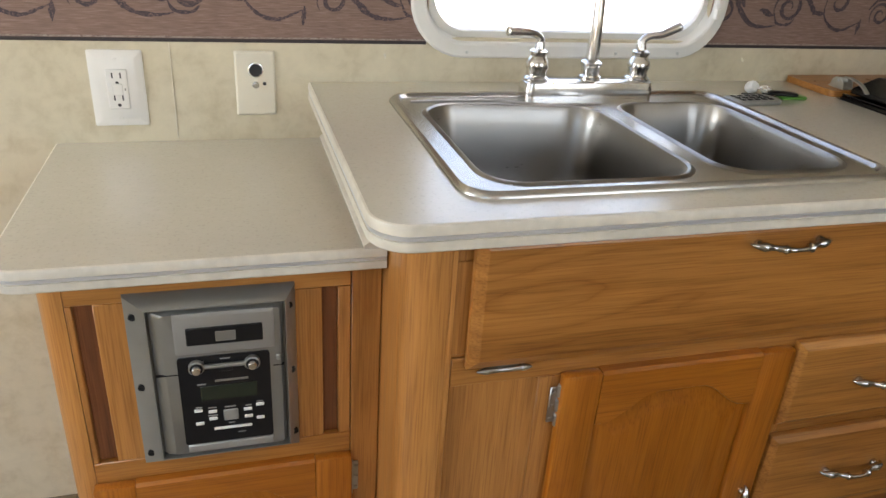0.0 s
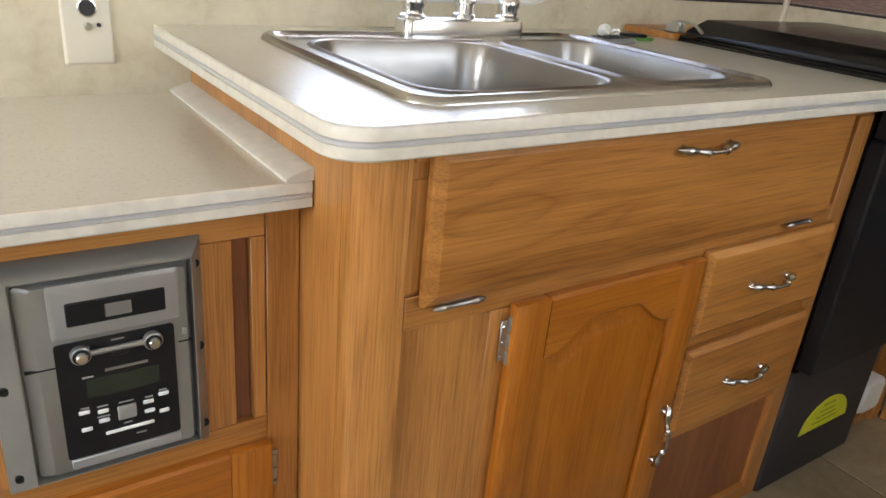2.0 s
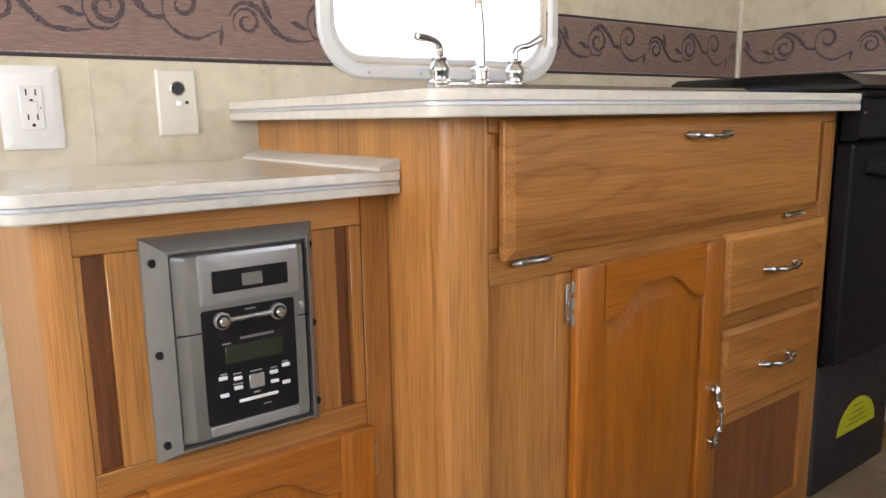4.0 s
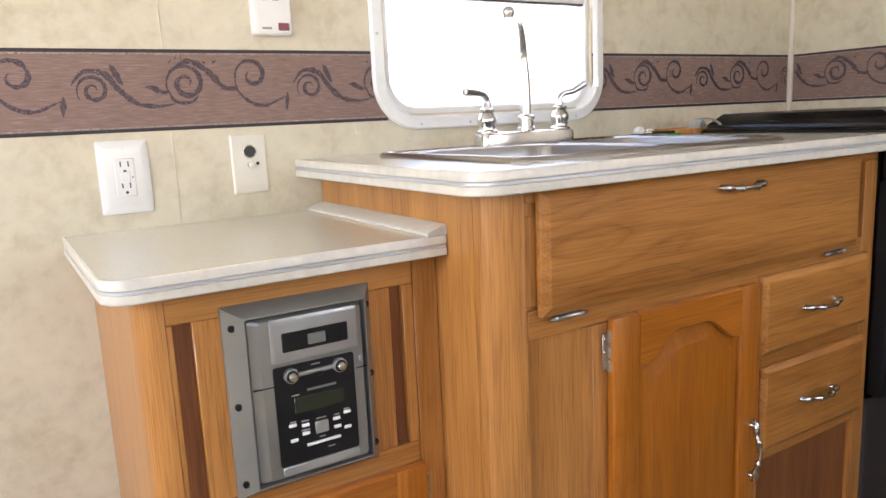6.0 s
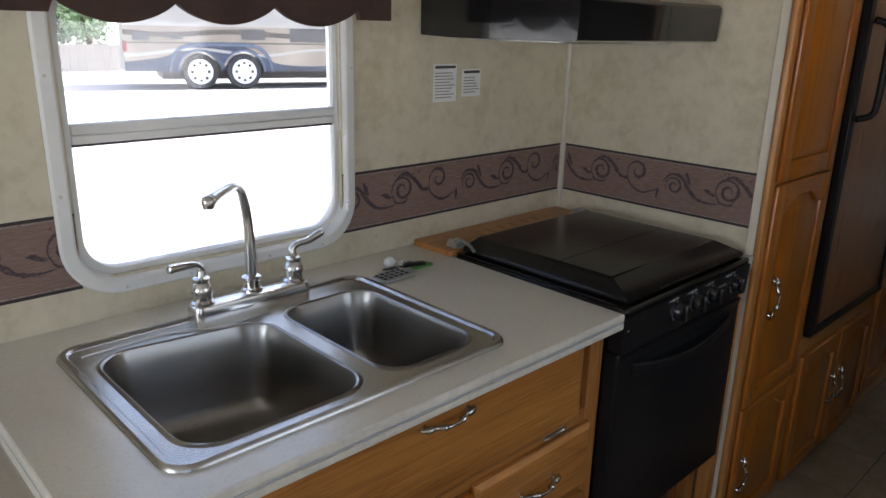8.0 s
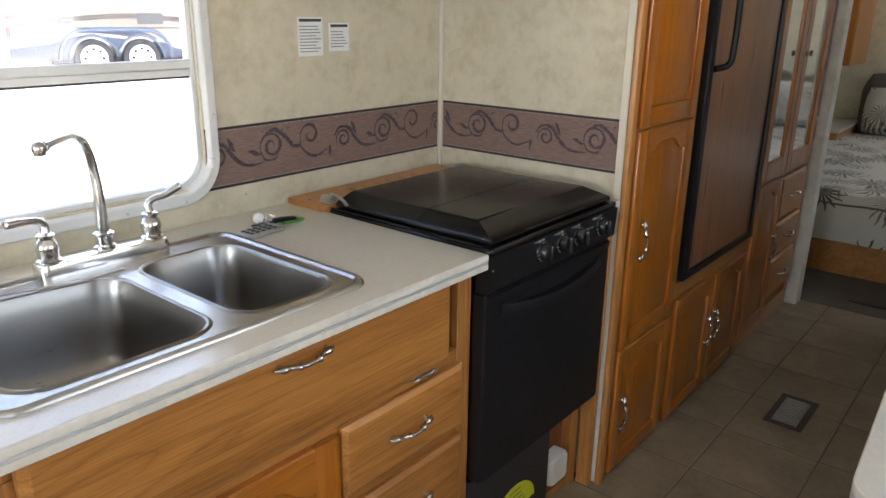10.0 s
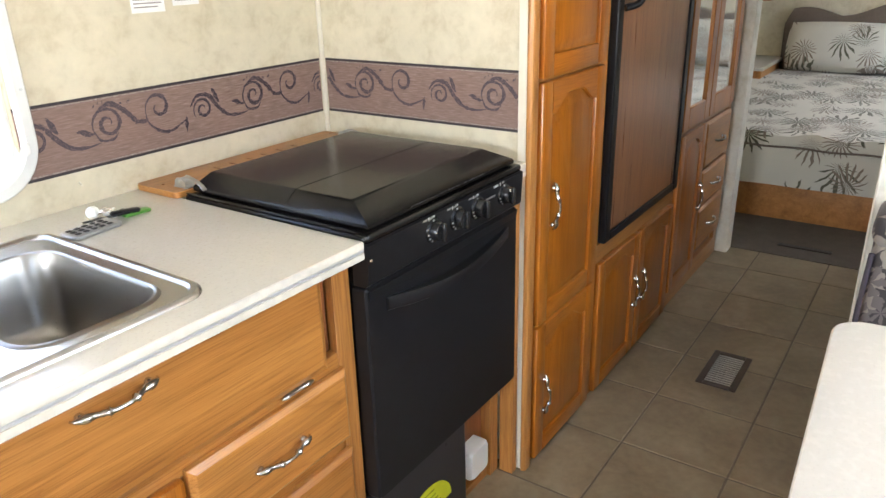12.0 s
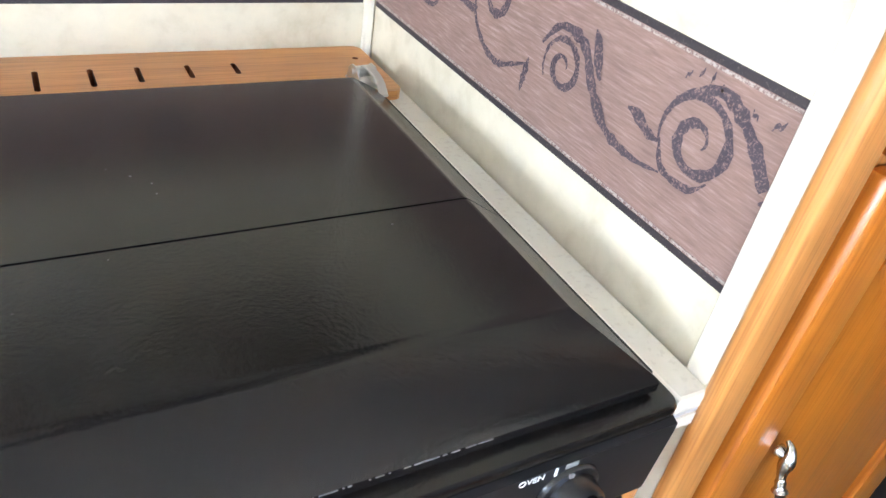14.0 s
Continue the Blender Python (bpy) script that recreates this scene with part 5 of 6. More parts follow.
# ---- remote control and keys on the worktop ----
def remote_control():
    m = Matrix.Translation((-.832, -.172, .9003)) @ Matrix.Rotation(radians(4), 4, "Z")
    t = thing("remote_control", (-.832, -.172, .9), "slim light grey remote control lying on the worktop", "remote")
    bm = B()
    o = lambda i, z: [Vector((px, py, z)) for px, py in rrect(-.052 + i, .052 - i, -.027 + i, .027 - i, .012 - i, 5)]
    loft(bm, [o(.002, 0), o(0, .002), o(0, .006), o(.0025, .0085)], True, True)
    b = part("case", moved(bm, m), GREY_L, t)
    for i in range(5):
        for j in range(3):
            part("button", moved(box(B(), -.041 + .0165 * i, -.031 + .0165 * i, -.019 + .0145 * j, -.010 + .0145 * j, .0083, .0100, .001), m), INK, b)



def keys():
    t = thing("key_ring", (-.775, -.13, .9), "bunch of keys with a green fob on the worktop", "keys")
    part("ring", tube(B(), [(-.775 + .014 * math.cos(radians(a)), -.128 + .014 * math.sin(radians(a)), .914 + .004 * math.sin(radians(a * 2))) for a in range(0, 361, 20)], .0013, 8), CHROME, t)
    bm = B()
    lathe(bm, [(.001, -.012), (.009, -.011), (.0125, -.004), (.0125, .004), (.009, .011), (.001, .012)], (0, 0, 0), "z", 16)
    part("white_tag", moved(bm, Matrix.Translation((-.789, -.108, .9135)) @ Matrix.Rotation(radians(70), 4, "X")), WHITE, t, "round white tag")
    for k, (a, l, z) in enumerate(((-12, .050, .9012), (18, .046, .9040), (160, .040, .9012), (40, .044, .9068))):
        m = Matrix.Translation((-.776, -.132, z)) @ Matrix.Rotation(radians(a), 4, "Z")
        bm = B()
        o = [(.004 + .009 + .011 * math.cos(radians(q)), .010 * math.sin(radians(q))) for q in range(30, 331, 25)]
        o += [(.024, -.004), (l, -.003), (l + .004, 0), (l, .0035), (l - .006, .002), (l - .010, .004), (l - .014, .002), (.024, .004)]
        loft(bm, [[Vector((px, py, zz)) for px, py in o] for zz in (0, .0024)])
        part("key", moved(bm, m), (CHROME, INK, INK, NICKEL)[k], t)
    bm = B()
    o = lambda i, z: [Vector((px, py, z)) for px, py in rrect(0 + i, .056 - i, -.011 + i, .011 - i, .005, 4)]
    loft(bm, [o(.001, 0), o(0, .0015), o(0, .0045), o(.0015, .006)], True, True)
    part("fob", moved(bm, Matrix.Translation((-.752, -.150, .9004)) @ Matrix.Rotation(radians(-4), 4, "Z")), GREEN, t, "bright green plastic fob")
    bm = B()
    loft(bm, [o(.001, 0), o(0, .0015), o(0, .0045), o(.0015, .006)], True, True)
    part("fob", moved(bm, Matrix.Translation((-.772, -.140, .9070)) @ Matrix.Rotation(radians(-18), 4, "Z")), BLACK_M, t, "black plastic fob")


remote_control()
keys()

# ---- tall cabinets along the passage ----
PY = -.645


def frame_bar(t, nm, x0, x1, z0, z1, mat, y=PY, proud=0.0):
    part(nm, box(B(), x0, x1, y - proud, y + .02, z0, z1, .001), mat, t)


def pantry():
    t = thing("pantry_cabinet", (.24, -.32, 0), "tall orange oak pantry with three arched doors", "cabinet")
    part("end_post", box(B(), -.0105, .026, PY - .013, PY + .004, 0, ROOF - .002, .007, 3), FRAME_V, t, "light wooden edge post")
    part("side_panel", box(B(), .020, .032, PY + .021, -.002, 0, ROOF - .002), FRAME_V, t)
    frame_bar(t, "stile", .0265, .070, 0, ROOF - .002, FRAME_V)
    frame_bar(t, "stile", .395, .440, 0, ROOF - .002, FRAME_V)
    for z0, z1 in ((0, .03), (.425, .452), (1.075, 1.10), (1.75, ROOF - .002)):
        frame_bar(t, "rail", .0705, .3945, z0, z1, FRAME_H)
    part("back_panel", box(B(), .07, .40, PY + .021, PY + .026, .03, 1.75), SLOT, t)
    cabinet_door(t, .038, .405, .020, .436, PY - .0005, rise=.035, rail=.052, handle=(.080, .215))
    cabinet_door(t, .038, .405, .444, 1.083, PY - .0005, rise=.04, rail=.052, handle=(.100, .765))
    cabinet_door(t, .038, .405, 1.092, 1.745, PY - .0005, rise=.04, rail=.052)


def fridge():
    t = thing("refrigerator", (.78, -.33, .49), "built-in refrigerator with dark wood panel and black frame", "refrigerator")
    x0, x1, z0, z1 = .464, 1.150, .538, 1.62
    part("body", box(B(), x0 + .01, x1 - .01, PY + .004, -.03, z0 + .01, z1 - .01), BLACK_M, t)
    bm = B()
    for a, b, c, d in ((x0, x0 + .040, z0, z1), (x1 - .040, x1, z0, z1), (x0 + .0401, x1 - .0401, z0, z0 + .030), (x0 + .0401, x1 - .0401, z1 - .03, z1)):
        box(bm, a, b, PY - .023, PY + .003, c, d, .004)
    part("black_frame", bm, BLACK_M, t)
    part("door_panel", box(B(), x0 + .0405, x1 - .0405, PY - .017, PY - .002, z0 + .031, z1 - .031), FRIDGE, t, "brown wood-grain door panel")
    part("handle", tube(B(), smooth_path([(.520, PY - .022, 1.50), (.545, PY - .050, 1.485), (.550, PY - .058, 1.44), (.550, PY - .058, 1.28), (.545, PY - .050, 1.235), (.512, PY - .022, 1.222)], 5), .010, 10), BLACK_M, t, "black tubular handle")
    c = thing("fridge_base_cabinet", (.78, -.33, 0), "oak base cabinet with two doors under the refrigerator", "cabinet")
    frame_bar(c, "stile", .4405, .461, 0, ROOF - .002, FRAME_V)
    frame_bar(c, "stile", 1.152, 1.172, 0, ROOF - .002, FRAME_V)
    frame_bar(c, "rail", .4615, 1.1515, .468, .530, FRAME_H)
    frame_bar(c, "rail", .4615, 1.1515, 0, .03, FRAME_H)
    frame_bar(c, "rail", .4615, 1.1515, 1.622, ROOF - .002, FRAME_H)
    part("back_panel", box(B(), .4685, 1.1515, PY + .021, PY + .026, .03, .468), SLOT, c)
    cabinet_door(c, .452, .796, .020, .474, PY - .0005, rise=.03, rail=.05, handle=(.762, .262))
    cabinet_door(c, .804, 1.150, .020, .474, PY - .0005, rise=.03, rail=.05, handle=(.838, .262))


def wardrobe():
    t = thing("wardrobe", (1.5, -.33, 0), "oak wardrobe with mirrored doors over a door and drawers", "wardrobe")
    for x0, x1 in ((1.1725, 1.190), (1.895, 1.945)):
        frame_bar(t, "stile", x0, x1, 0, ROOF - .002, FRAME_V)
    for z0, z1 in ((0, .09), (.715, .755), (1.78, ROOF - .002)):
        frame_bar(t, "rail", 1.1905, 1.8945, z0, z1, FRAME_H)
    frame_bar(t, "stile", 1.500, 1.525, .0905, .7145, FRAME_V)
    part("back_panel", box(B(), 1.190, 1.895, PY + .021, PY + .026, .03, 1.78), SLOT, t)
    for a, b, hx in ((1.178, 1.508, 1.485), (1.516, 1.890, 1.545)):
        bm = B()
        z0, z1, s = .742, 1.76, .062
        box(bm, a, a + s, PY - .0185, PY - .0005, z0, z1, .003)
        box(bm, b - s, b, PY - .0185, PY - .0005, z0, z1, .003)
        box(bm, a + s, b - s, PY - .0185, PY - .0005, z0, z0 + .080, .003)
        box(bm, a + s, b - s, PY - .0185, PY - .0005, z1 - .075, z1, .003)
        d = part("mirror_door", bm, STILE, t)
        part("mirror", box(B(), a + s - .002, b - s + .002, PY - .010, PY - .006, z0 + .078, z1 - .073), MIRROR, d, "mirror glass")
        part("knob", lathe(B(), [(.005, .018), (.005, .030), (.012, .034), (.013, .040), (.008, .044)], (hx, PY, 1.235), "y", 14), CHROME, d)
    cabinet_door(t, 1.180, 1.505, .085, .722, PY - .0005, rise=.03, rail=.052, handle=(1.462, .42))
    for z0, z1 in ((.520, .715), (.350, .508), (.150, .338)):
        drawer_front(t, 1.518, 1.890, z0, z1, PY - .0005, FLAP)


pantry()
fridge()
wardrobe()


# ---- dinette ----


def table_top():
    x0, x1, y0, y1, z, th = -.750, -.146, -2.33, -1.379, .742, .032
    t = thing("dinette_table", (-.75, -1.38, 0), "pale speckled laminate dinette table with cream and metal edge", "table")
    o = lambda i, zz: [Vector((px, py, zz)) for px, py in rrect(x0 + i, x1 - i, y0 + i, y1 - i, .06 - i, 8)]
    bm = B()
    loft(bm, [o(.0035, z), o(.02, z)], False, True)
    part("laminate_top", bm, LAM_T, t, smooth=False)
    bm = B()
    loft(bm, [o(.0035, z), o(.001, z - .001), o(0, z - .003), o(0, z - .011), o(.0025, z - .0116)], False, False)
    loft(bm, [o(.0025, z - .0208), o(0, z - .0214), o(0, z - th + .002), o(.002, z - th), o(.05, z - th)], False, True)
    part("edge_band", bm, EDGE, t, "cream edge moulding")
    bm = B()
    loft(bm, [o(.0025, z - .0115), o(.0008, z - .0125), o(.0008, z - .0195), o(.0025, z - .0209)], False, False)
    part("metal_strip", bm, CHROME_STRIP, t, "bright metal insert")
    for lx in (-.62, -.26):
        bm = B()
        lathe(bm, [(.11, .0), (.11, .012), (.04, .02), (.032, .03), (.030, z - th - .002)], (lx, -2.0, .002), "z", 20)
        part("leg", bm, CHROME, t)
    t.rotation_euler.z = radians(2.6)


def bench(x0, x1, back_x0, back_x1, label):
    t = thing("dinette_bench", ((x0 + x1) / 2, -1.85, 0), label, "bench", "dinette benches")
    ye = -1.385
    part("base", box(B(), x0 + .02, x1, -2.345, ye - .02, .0, .36), FRAME_V, t, "oak bench base")
    part("end_post", box(B(), x0 - .002, x0 + .0195, ye - .10, ye + .002, 0, .40, .003), FRAME_V, t)
    d = part("end_panel", box(B(), x0 + .02, x1, ye - .0195, ye, .02, .36, .003), STILE, t)
    shared("handle", PULL, pose(x0 + .07, ye, .17, 0, 90, 0) @ Matrix.Rotation(radians(180), 4, "Z"), d, "chrome bow handle")
    bm = B()
    box(bm, x0 - .01, back_x0 - .002, -2.345, ye - .01, .362, .47, .03, 3)
    part("seat_cushion", bm, SEATCLOTH, t)
    bm = B()
    box(bm, back_x0, back_x1, -2.345, ye + .018, .362, .79, .035, 4)
    part("back_cushion", bm, SEATCLOTH, t)
    bm = B()
    box(bm, back_x0 - .016, back_x1 + .002, -2.345, ye + .024, .735, .815, .030, 4)
    part("top_roll", bm, SEATCLOTH, t)
    bm = B()
    tube(bm, smooth_path([(back_x0 - .004, ye + .014, .38), (back_x0 - .006, ye + .020, .55), (back_x0 - .005, ye + .014, .72)], 5), .006, 8)
    part("piping", bm, PIPING, t)


table_top()
bench(.0, .44, .28, .44, "oak dinette bench upholstered in dark scroll-print cloth")


# ---- bedroom ----
def bed():
    t = thing("bed", (3.6, -.95, 0), "made bed with palm-print bedspread on a wooden base", "bed")
    x0, x1, y0, y1 = 2.555, 4.62, -1.80, -.36
    part("base", box(B(), x0 + .03, x1, y0 + .02, y1 + .25, .005, .195), FRAME_H, t, "oak base board")
    rnd = random.Random(4)
    bm = B()
    n, m = 40, 26
    grid = []
    for i in range(n + 1):
        row = []
        for j in range(m + 1):
            u, v = i / n, j / m
            x, y = x0 + (x1 - x0) * u, y0 + (y1 + .28 - y0) * v
            z = .475 + .012 * noise.noise(Vector((x * 3, y * 3, 0))) + .05 * min(1, u * 1.4)
            z += .012 * math.sin(y * 23 + x * 4) * max(0, 1 - u * 6)
            row.append(Vector((x, y, z)))
        grid.append(row)
    front = []
    for k, (dx, z) in enumerate(((-.012, .455), (-.020, .43), (-.016, .415), (-.024, .405), (-.022, .31), (-.018, .205))):
        front.append([Vector((x0 + dx + .008 * noise.noise(Vector((p.y * 6, z * 5, 2))), p.y, z)) for p in grid[0]])
    rows = front[::-1] + grid
    vs = [[bm.verts.new(p) for p in r] for r in rows]
    for a, b in zip(vs, vs[1:]):
        for j in range(m):
            bm.faces.new((a[j], a[j + 1], b[j + 1], b[j]))
    for side in (0, m):
        for a, b in zip(vs, vs[1:]):
            p, q = a[side], b[side]
            bm.faces.new((p, q, bm.verts.new((q.co.x, q.co.y, .20)), bm.verts.new((p.co.x, p.co.y, .20))))
    part("bedspread", bm, CLOTH, t, "palm-print bedspread")
    part("hem_piping", tube(B(), [(x0 - .026, y, .414 + .003 * math.sin(y * 20)) for y in [y0 + .01 * k for k in range(171)]], .006, 6), HEADCLOTH, t, "taupe piping")
    # headboard with a waved top
    bm = B()
    rings = []
    for k in range(61):
        s = k / 60
        y = -.33 - 1.50 * s
        c = abs(s - .5) * 2
        zt = .915 + .10 * math.cos(math.pi * c) ** 2 * (1 if c < .5 else .35) + (.035 * math.sin(math.pi * min(1, (1 - c) * 2)) if c > .5 else 0)
        if c > .94:
            zt -= (c - .94) * 1.6
        rings.append([Vector((4.70, y, .30)), Vector((4.665, y, .30)), Vector((4.655, y, zt - .03)), Vector((4.665, y, zt)), Vector((4.70, y, zt))])
    loft(bm, rings)
    part("headboard", bm, HEADCLOTH, t, "taupe padded headboard")
    for y, a in ((-.72, 9), (-1.42, -7)):
        p = bmesh.new()
        bmesh.ops.create_grid(p, x_segments=16, y_segments=12, size=1)
        for v in p.verts:
            u, w = v.co.x, v.co.y
            puff = max(0, (1 - u ** 4) * (1 - w ** 4)) ** .5
            v.co = Vector((-.085 * puff + .004 * noise.noise(Vector((u * 3, w * 3, a))), u * .345 * (1 - .05 * w * w), w * .178 * (1 - .06 * u * u)))
        q = p.copy()
        for v in q.verts:
            v.co.x = -v.co.x * .6
        bm = B()
        mm = Matrix.Translation((4.575, y, .705)) @ Matrix.Rotation(radians(13), 4, "Y")
        join(bm, p, mm)
        join(bm, q, mm)
        part("pillow", bm, CLOTH, t, "palm-print pillow")


def bedroom_side():
    t = thing("bedside_shelf", (4.4, -.2, .5), "small bedside shelf with a white top and oak front", "shelf")
    part("body", box(B(), 4.05, 4.74, -.33, -.002, .005, .58), FRAME_V, t)
    part("top", box(B(), 4.03, 4.745, -.345, -.0015, .5805, .605, .004), LAM_T, t)
    c = thing("bedroom_wall_cabinet", (4.4, -.2, 1.0), "oak wall cabinet beside the bed", "cabinet")
    part("body", box(B(), 4.20, 4.745, -.300, -.002, 1.04, 1.90), FRAME_V, c)
    part("door", box(B(), 4.182, 4.1995, -.295, -.008, 1.045, 1.895, .004), STILE, c)


bed()
bedroom_side()


# ---- floor ----
def floor_register(x0, x1, y0, y1, z, n, label):
    t = thing("floor_register", ((x0 + x1) / 2, (y0 + y1) / 2, z), label, "register", "floor registers")
    part("backing", box(B(), x0 + .02, x1 - .02, y0 + .02, y1 - .02, z + .0002, z + .0012), INK, t)
    bm = B()
    box(bm, x0, x1, y0, y0 + .022, z, z + .005, .0015)
    box(bm, x0, x1, y1 - .022, y1, z, z + .005, .0015)
    box(bm, x0, x0 + .024, y0 + .0225, y1 - .0225, z, z + .005, .0015)
    box(bm, x1 - .024, x1, y0 + .0225, y1 - .0225, z, z + .005, .0015)
    part("rim", bm, plain("brown_register_rim", (0.075, 0.058, 0.05), .4, metal=.4), t)
    for k in range(n):
        x = x0 + .030 + (x1 - x0 - .060) * k / (n - 1)
        part("slat", box(B(), x - .003, x + .003, y0 + .0225, y1 - .0225, z + .0013, z + .0042), NICKEL, t)


floor_register(.712, .962, -1.050, -.920, .0062, 14, "brown metal floor register with bright slats")


def carpet_register():
    t = thing("carpet_register", (2.19, -1.01, .01), "narrow dark metal register in the carpet", "register")
    part("rim", box(B(), 2.165, 2.205, -1.13, -.89, .0092, .0125, .002), BLACK_M, t)
    for k in range(10):
        y = -1.115 + .0215 * k
        part("slat", box(B(), 2.172, 2.198, y, y + .008, .0126, .0140, .001), DARKGREY, t)


carpet_register()
solid("floor_bedroom", box(B(), 2.04, EAST, SOUTH, -.0, -.02, .009), CARPET, "dark brown bedroom carpet", "floor", "structure", smooth=False)

# ---- outside ----
GZ = -.52


def asphalt():
    m, nt, bs = nodes_of("pale_gravel")
    co = place(nt, (1, 1, 1))
    a, b = noise_of(nt, co, .3, 5), noise_of(nt, co, 9, 5)
    nt.links.new(ramp(nt, math_of(nt, "ADD", math_of(nt, "MULTIPLY", a, .6), math_of(nt, "MULTIPLY", b, .4)), [(.3, (.36, .34, .31)), (.7, (.48, .46, .43))]), bs.inputs["Base Color"])
    set_in(bs, Roughness=.95)
    return m


bm = B()
box(bm, -600, 600, .051, 900, GZ - .2, GZ)
box(bm, -600, 600, -600, SOUTH - .051, GZ - .2, GZ)
box(bm, -600, WEST - .051, SOUTH - .05, .05, GZ - .2, GZ)
solid("ground", bm, asphalt(), "pale gravel lot in bright daylight", "ground", "structure", smooth=False)

BUS_Y = 19.4


def motor_coach():
    G0 = -.92
    t = thing("motor_coach", (10.5, BUS_Y + 1.2, G0), "parked cream and blue motor coach with twin rear axles", "motor coach")
    cream = plain("coach_white_paint", (.36, .35, .33), .3, vary=.06, scale=2)
    blue = plain("coach_blue_paint", (.05, .065, .105), .2, vary=.3, scale=1.5)
    trim_blue = plain("coach_trim_blue", (.10, .13, .19), .22, vary=.15, scale=2)
    tan = plain("coach_tan_paint", (.27, .24, .20), .2, vary=.45, scale=1.2)
    taupe = plain("coach_taupe_paint", (.10, .088, .08), .2, vary=.3, scale=1.5)
    rimpaint = plain("bright_rim", (.72, .73, .75), .3, metal=.2)
    tyre = plain("tyre_rubber", (.035, .035, .04), .7)
    dark = plain("coach_dark_reflection", (.10, .10, .105), .15)
    x0, x1 = 6.20, 17.0
    y0, y1 = BUS_Y, BUS_Y + 2.5
    arches = (8.22, 9.48)
    bm = B()
    bottom = [(x0, .02)]
    for cx in arches:
        for k in range(13):
            a = radians(180 - 180 * k / 12)
            bottom.append((cx + .60 * math.cos(a), .02 + .60 * math.sin(a) * .98))
    bottom += [(x1, .02)]
    outline = bottom + [(x1, 3.0), (x0 + .35, 3.05), (x0 + .08, 2.8)]
    loft(bm, [[Vector((px, y, pz - .42)) for px, pz in outline] for y in (y0, y1)])
    body = part("body", bm, cream, t)
    def side_sheet(top, out):
        """A painted sheet on the coach's side, from the sills up to a line of heights."""
        ring = bottom + top
        t2 = bmesh.new()
        vs = [t2.verts.new((px, 0, pz)) for px, pz in ring]
        bmesh.ops.triangle_fill(t2, use_beauty=True, edges=[t2.edges.new((vs[i], vs[(i + 1) % len(vs)])) for i in range(len(vs))])
        return join(B(), t2, Matrix.Translation((0, y0 - out, -.42)))

    part("side_band", side_sheet([(x1, 1.28), (x0, 1.28)], .004), tan, t, "glossy tan side band")
    wave = []
    for k in range(61):
        px = x1 - (x1 - x0) * k / 60
        wave.append((px, .30 + .14 * math.sin(px * .9 + .6) + .42 * math.exp(-((px - 8.85) / 1.25) ** 4)))
    part("skirt", side_sheet(wave, .008), blue, t, "dark blue lower skirt")
    for z0, z1, mat, amp in ((.80, .84, taupe, .0), (.52, .60, cream, .09), (1.02, 1.16, taupe, .05)):
        bm = B()
        loft(bm, [[Vector((x0 + .02 + (x1 - x0 - .04) * k / 40, y0 - .012, zz - .42 + amp * math.sin(k * .45 + z0 * 9))) for k in range(41)] for zz in (z0, z1)], False, False, closed=False)
        part("stripe", bm, mat, t)
    # dark plates stand in for dark reflections on the coach's side
    for wx0, wx1, z0, z1 in ((9.45, 10.15, .50, .80), (10.9, 12.4, .45, .85), (7.45, 7.80, .50, .60), (6.45, 6.9, .46, .66)):
        part("window", box(B(), wx0, wx1, y0 - .02, y0 + .01, z0, z1, .008), dark, t)
    # one flared fender over both wheels
    mid = sum(arches) / 2
    line = [(arches[0] + .62 * math.cos(radians(q)), .62 * math.sin(radians(q))) for q in range(180, 30, -10)]
    line += [(mid, .20)] + [(arches[1] + .62 * math.cos(radians(q)), .62 * math.sin(radians(q))) for q in range(150, -1, -10)]
    part("fender_lip", tube(B(), [(px, y0 - .02, -.42 + pz) for px, pz in line], .035, 8), trim_blue, t)
    hump = smooth_path([(arches[0] - .86, y0 - .018, -.42), (arches[0] - .72, y0 - .018, .02), (arches[0] - .35, y0 - .018, .31), (mid, y0 - .018, .36), (arches[1] + .35, y0 - .018, .31), (arches[1] + .72, y0 - .018, .02), (arches[1] + .86, y0 - .018, -.42)], 5)
    part("fender_lip", tube(B(), hump, .05, 8), trim_blue, t)
    for cx in arches:
        w = part("wheel", lathe(B(), [(.34, -.02), (.40, .01), (.50, .03), (.512, .08), (.512, .24), (.48, .28), (.34, .28)], (cx, y0 + .22, G0 + .512), "y", 36), tyre, t)
        rim = part("rim", lathe(B(), [(.36, .279), (.35, .305), (.32, .300), (.27, .286), (.19, .284), (.15, .32), (.08, .34), (.01, .345)], (cx, y0 + .22, G0 + .512), "y", 30), rimpaint, w, "bright wheel rim")
        for k in range(8):
            a = radians(45 * k)
            part("rim_hole", lathe(B(), [(.045, .279), (.045, .2895)], (cx + .235 * math.cos(a), y0 + .22, G0 + .512 + .255 * math.sin(a)), "y", 10), INK, w)
    part("underbody", box(B(), x0 + 1.0, x1, y0 + .3, y1 - .2, G0 + .28, -.38), DARKGREY, t)
    part("tail_lamp", box(B(), x0 - .01, x0 + .10, y0 - .01, y0 + .10, 0.15, .45, .01), RED, t)
    return t


coach = motor_coach()
coach.location += Vector((.12, -.82, .40))
coach.rotation_euler.z = radians(-18)


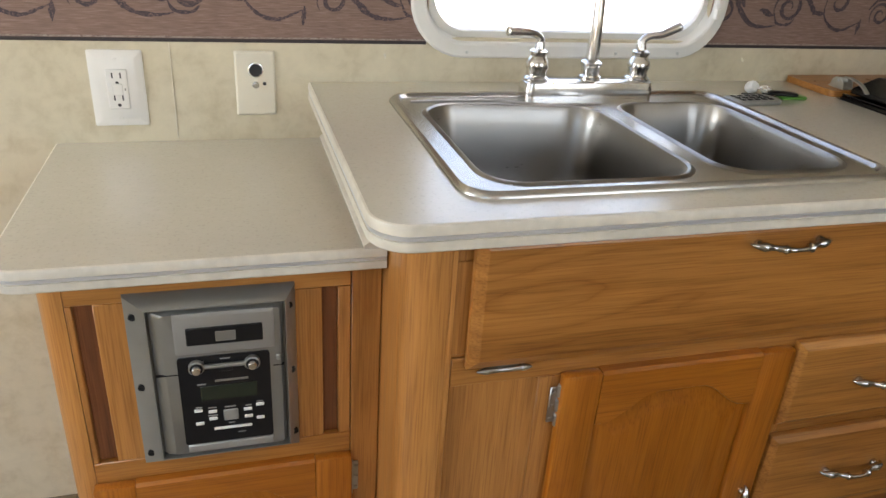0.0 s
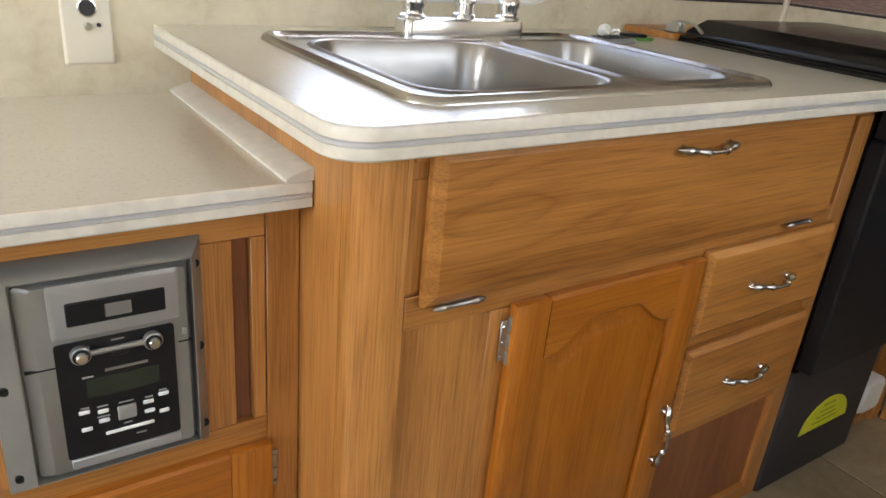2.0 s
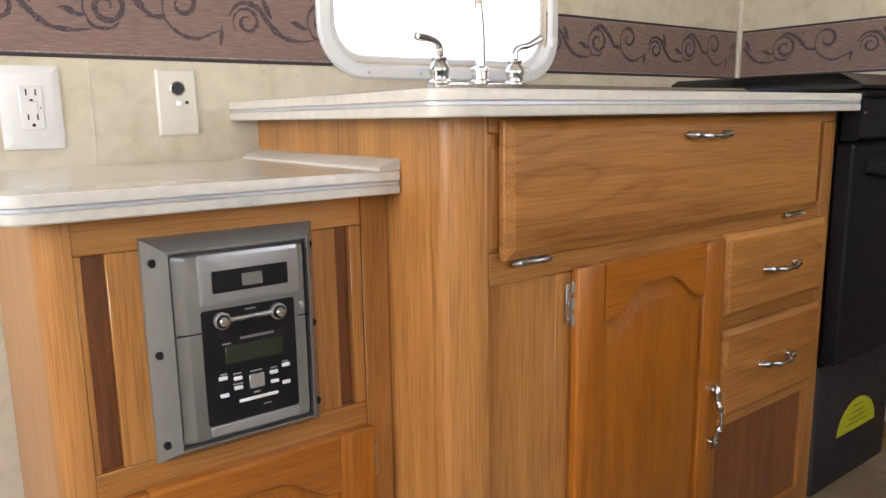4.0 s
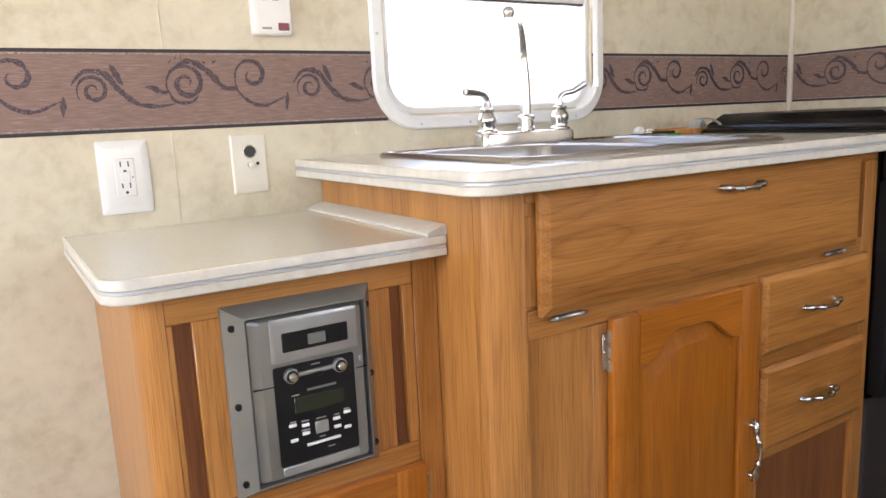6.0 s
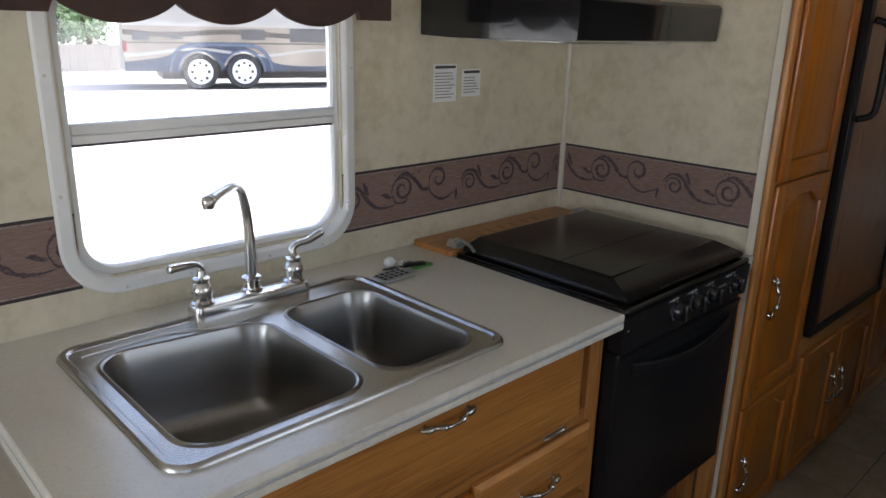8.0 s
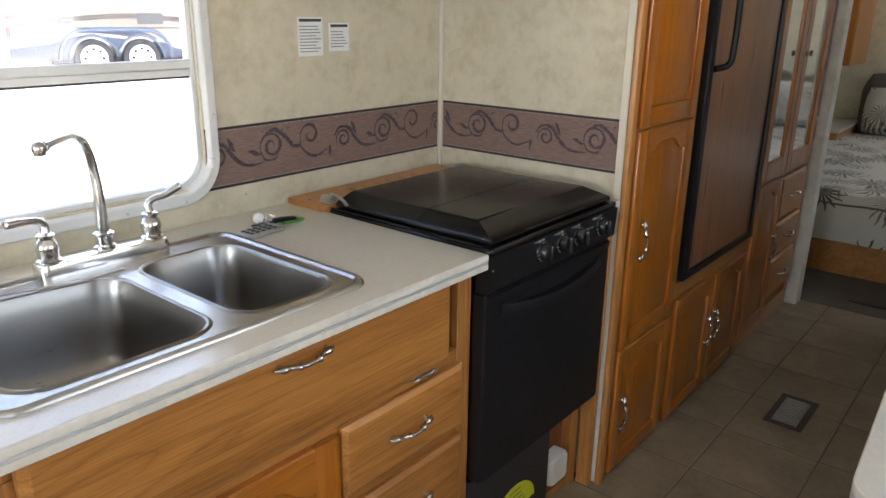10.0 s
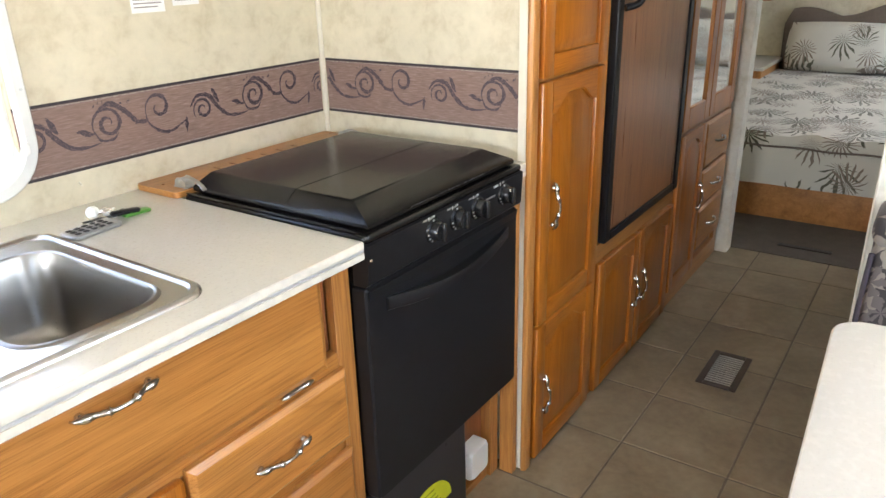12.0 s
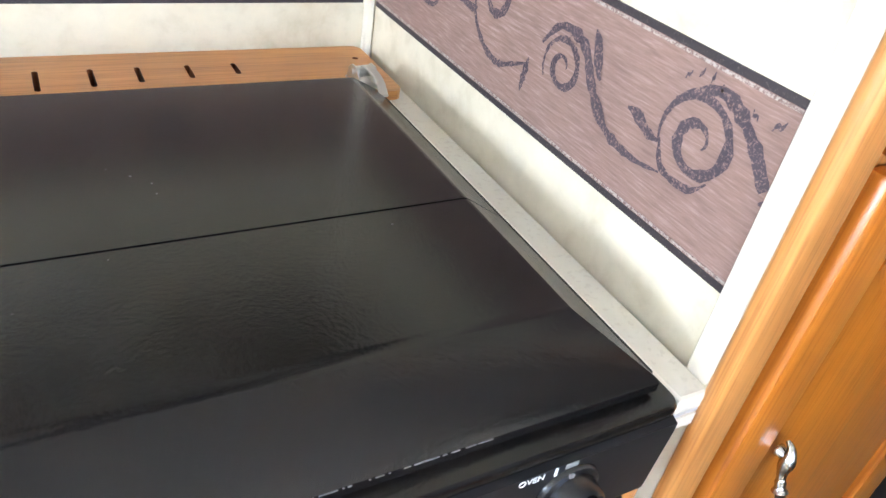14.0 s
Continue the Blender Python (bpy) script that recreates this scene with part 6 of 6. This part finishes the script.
def hedge_tree(cx, cy, h, r, seed):
    t = thing("tree", (cx, cy, GZ), "leafy green tree at the edge of the lot", "tree", "trees behind the lot")
    rnd = random.Random(seed)
    bark = bpy.data.materials.get("bark") or plain("bark", (.12, .085, .06), .9, vary=.3)
    green = bpy.data.materials.get("foliage") or plain("foliage", (.055, .105, .03), .7, vary=.5, scale=3)
    bm = B()
    tube(bm, [(cx, cy, GZ), (cx + .05, cy, GZ + h * .3), (cx - .05, cy, GZ + h * .6)], [.16, .12, .07], 9)
    for k in range(6):
        a = rnd.random() * 6.28
        tube(bm, [(cx, cy, GZ + h * (.25 + .05 * k)), (cx + r * .4 * math.cos(a), cy + r * .4 * math.sin(a), GZ + h * (.45 + .05 * k)), (cx + r * .8 * math.cos(a), cy + r * .8 * math.sin(a), GZ + h * (.55 + .06 * k))], [.06, .04, .015], 6)
    part("trunk", bm, bark, t)
    verts, faces = [], []
    clumps = [(Vector((rnd.gauss(0, .42), rnd.gauss(0, .42), rnd.uniform(-.5, .5))), rnd.uniform(.16, .34)) for _ in range(46)]
    for c, cr in clumps:
        for _ in range(70):
            d = Vector((rnd.gauss(0, 1), rnd.gauss(0, 1), rnd.gauss(0, 1))).normalized() * cr * rnd.random() ** .4
            p = Vector((cx + (c.x + d.x) * r, cy + (c.y + d.y) * r, GZ + h * .46 + (c.z + d.z) * h * .42))
            a = Vector((rnd.gauss(0, 1), rnd.gauss(0, 1), rnd.gauss(0, 1))).normalized()
            b = a.orthogonal().normalized()
            s = rnd.uniform(.06, .13)
            i = len(verts)
            verts += [p - a * s, p + b * s * .45, p + a * s, p - b * s * .45]
            faces.append((i, i + 1, i + 2, i + 3))
    me = bpy.data.meshes.new("crown")
    me.from_pydata([tuple(v - OFF[t.name]) for v in verts], [], faces)
    me.materials.append(green)
    ob = new("crown", me)
    ob.parent = t
    return t


for i, (cx, cy, h, r) in enumerate(((7.2, 30.6, 4.3, 1.7), (9.0, 31.2, 4.7, 1.8), (4.4, 31.0, 3.9, 1.6), (1.4, 33.0, 4.4, 2.0), (-3.5, 33.0, 4.4, 2.2))):
    hedge_tree(cx, cy, h, r, 11 + i)


def yard_fence():
    t = thing("fence", (3, 28, GZ), "pale board fence behind the lot", "fence")
    pale = plain("weathered_boards", (.22, .205, .19), .9, vary=.15, scale=4)
    for k in range(80):
        x = -9 + .30 * k
        part("board", box(B(), x, x + .285, 28, 28.03, GZ, GZ + 1.0 + .02 * math.sin(k * 2.1)), pale, t, smooth=False)
    for z in (GZ + .25, GZ + .75):
        part("rail", box(B(), -9, 15, 28.031, 28.09, z, z + .09), pale, t)


yard_fence()

# ---- floor tiles ----
fl = solid("floor", box(B(), WEST, 2.04, SOUTH, 0, -.02, .0038), GROUT, "stone-look square floor tiles with dark joints", "floor", "structure", smooth=False)
bm = B()
o = lambda i, z: [Vector((px, py, z)) for px, py in ((-.1525 + i, -.1525 + i), (.1525 - i, -.1525 + i), (.1525 - i, .1525 - i), (-.1525 + i, .1525 - i))]
loft(bm, [o(.0030, .0030), o(.0032, .0048), o(.0055, .0062)], False, True)
TILE_MESH = to_mesh("tile", bm, TILE, False)
for i in range(-15, 5):
    for j in range(-4, 3):
        x, y = .572 + .305 * (i + .5), -.836 + .305 * (j - .5)
        if WEST + .16 < x < 1.90 and -2.2 < y < -.3:
            shared("tile", TILE_MESH, pose(x, y, 0), fl)

# cut tiles along the walls
for i in range(-16, 7):
    for j in range(-6, 5):
        x, y = .572 + .305 * (i + .5), -.836 + .305 * (j - .5)
        if WEST + .16 < x < 1.90 and -2.2 < y < -.3 and -15 <= i < 5 and -4 <= j < 3:
            continue
        a, b = max(x - .1497, WEST + .003), min(x + .1497, 2.037)
        c, d = max(y - .1497, SOUTH + .003), min(y + .1497, -.003)
        if b - a > .02 and d - c > .02:
            part("tile", box(B(), a, b, c, d, .0030, .0062, .0015), TILE, fl, smooth=False)
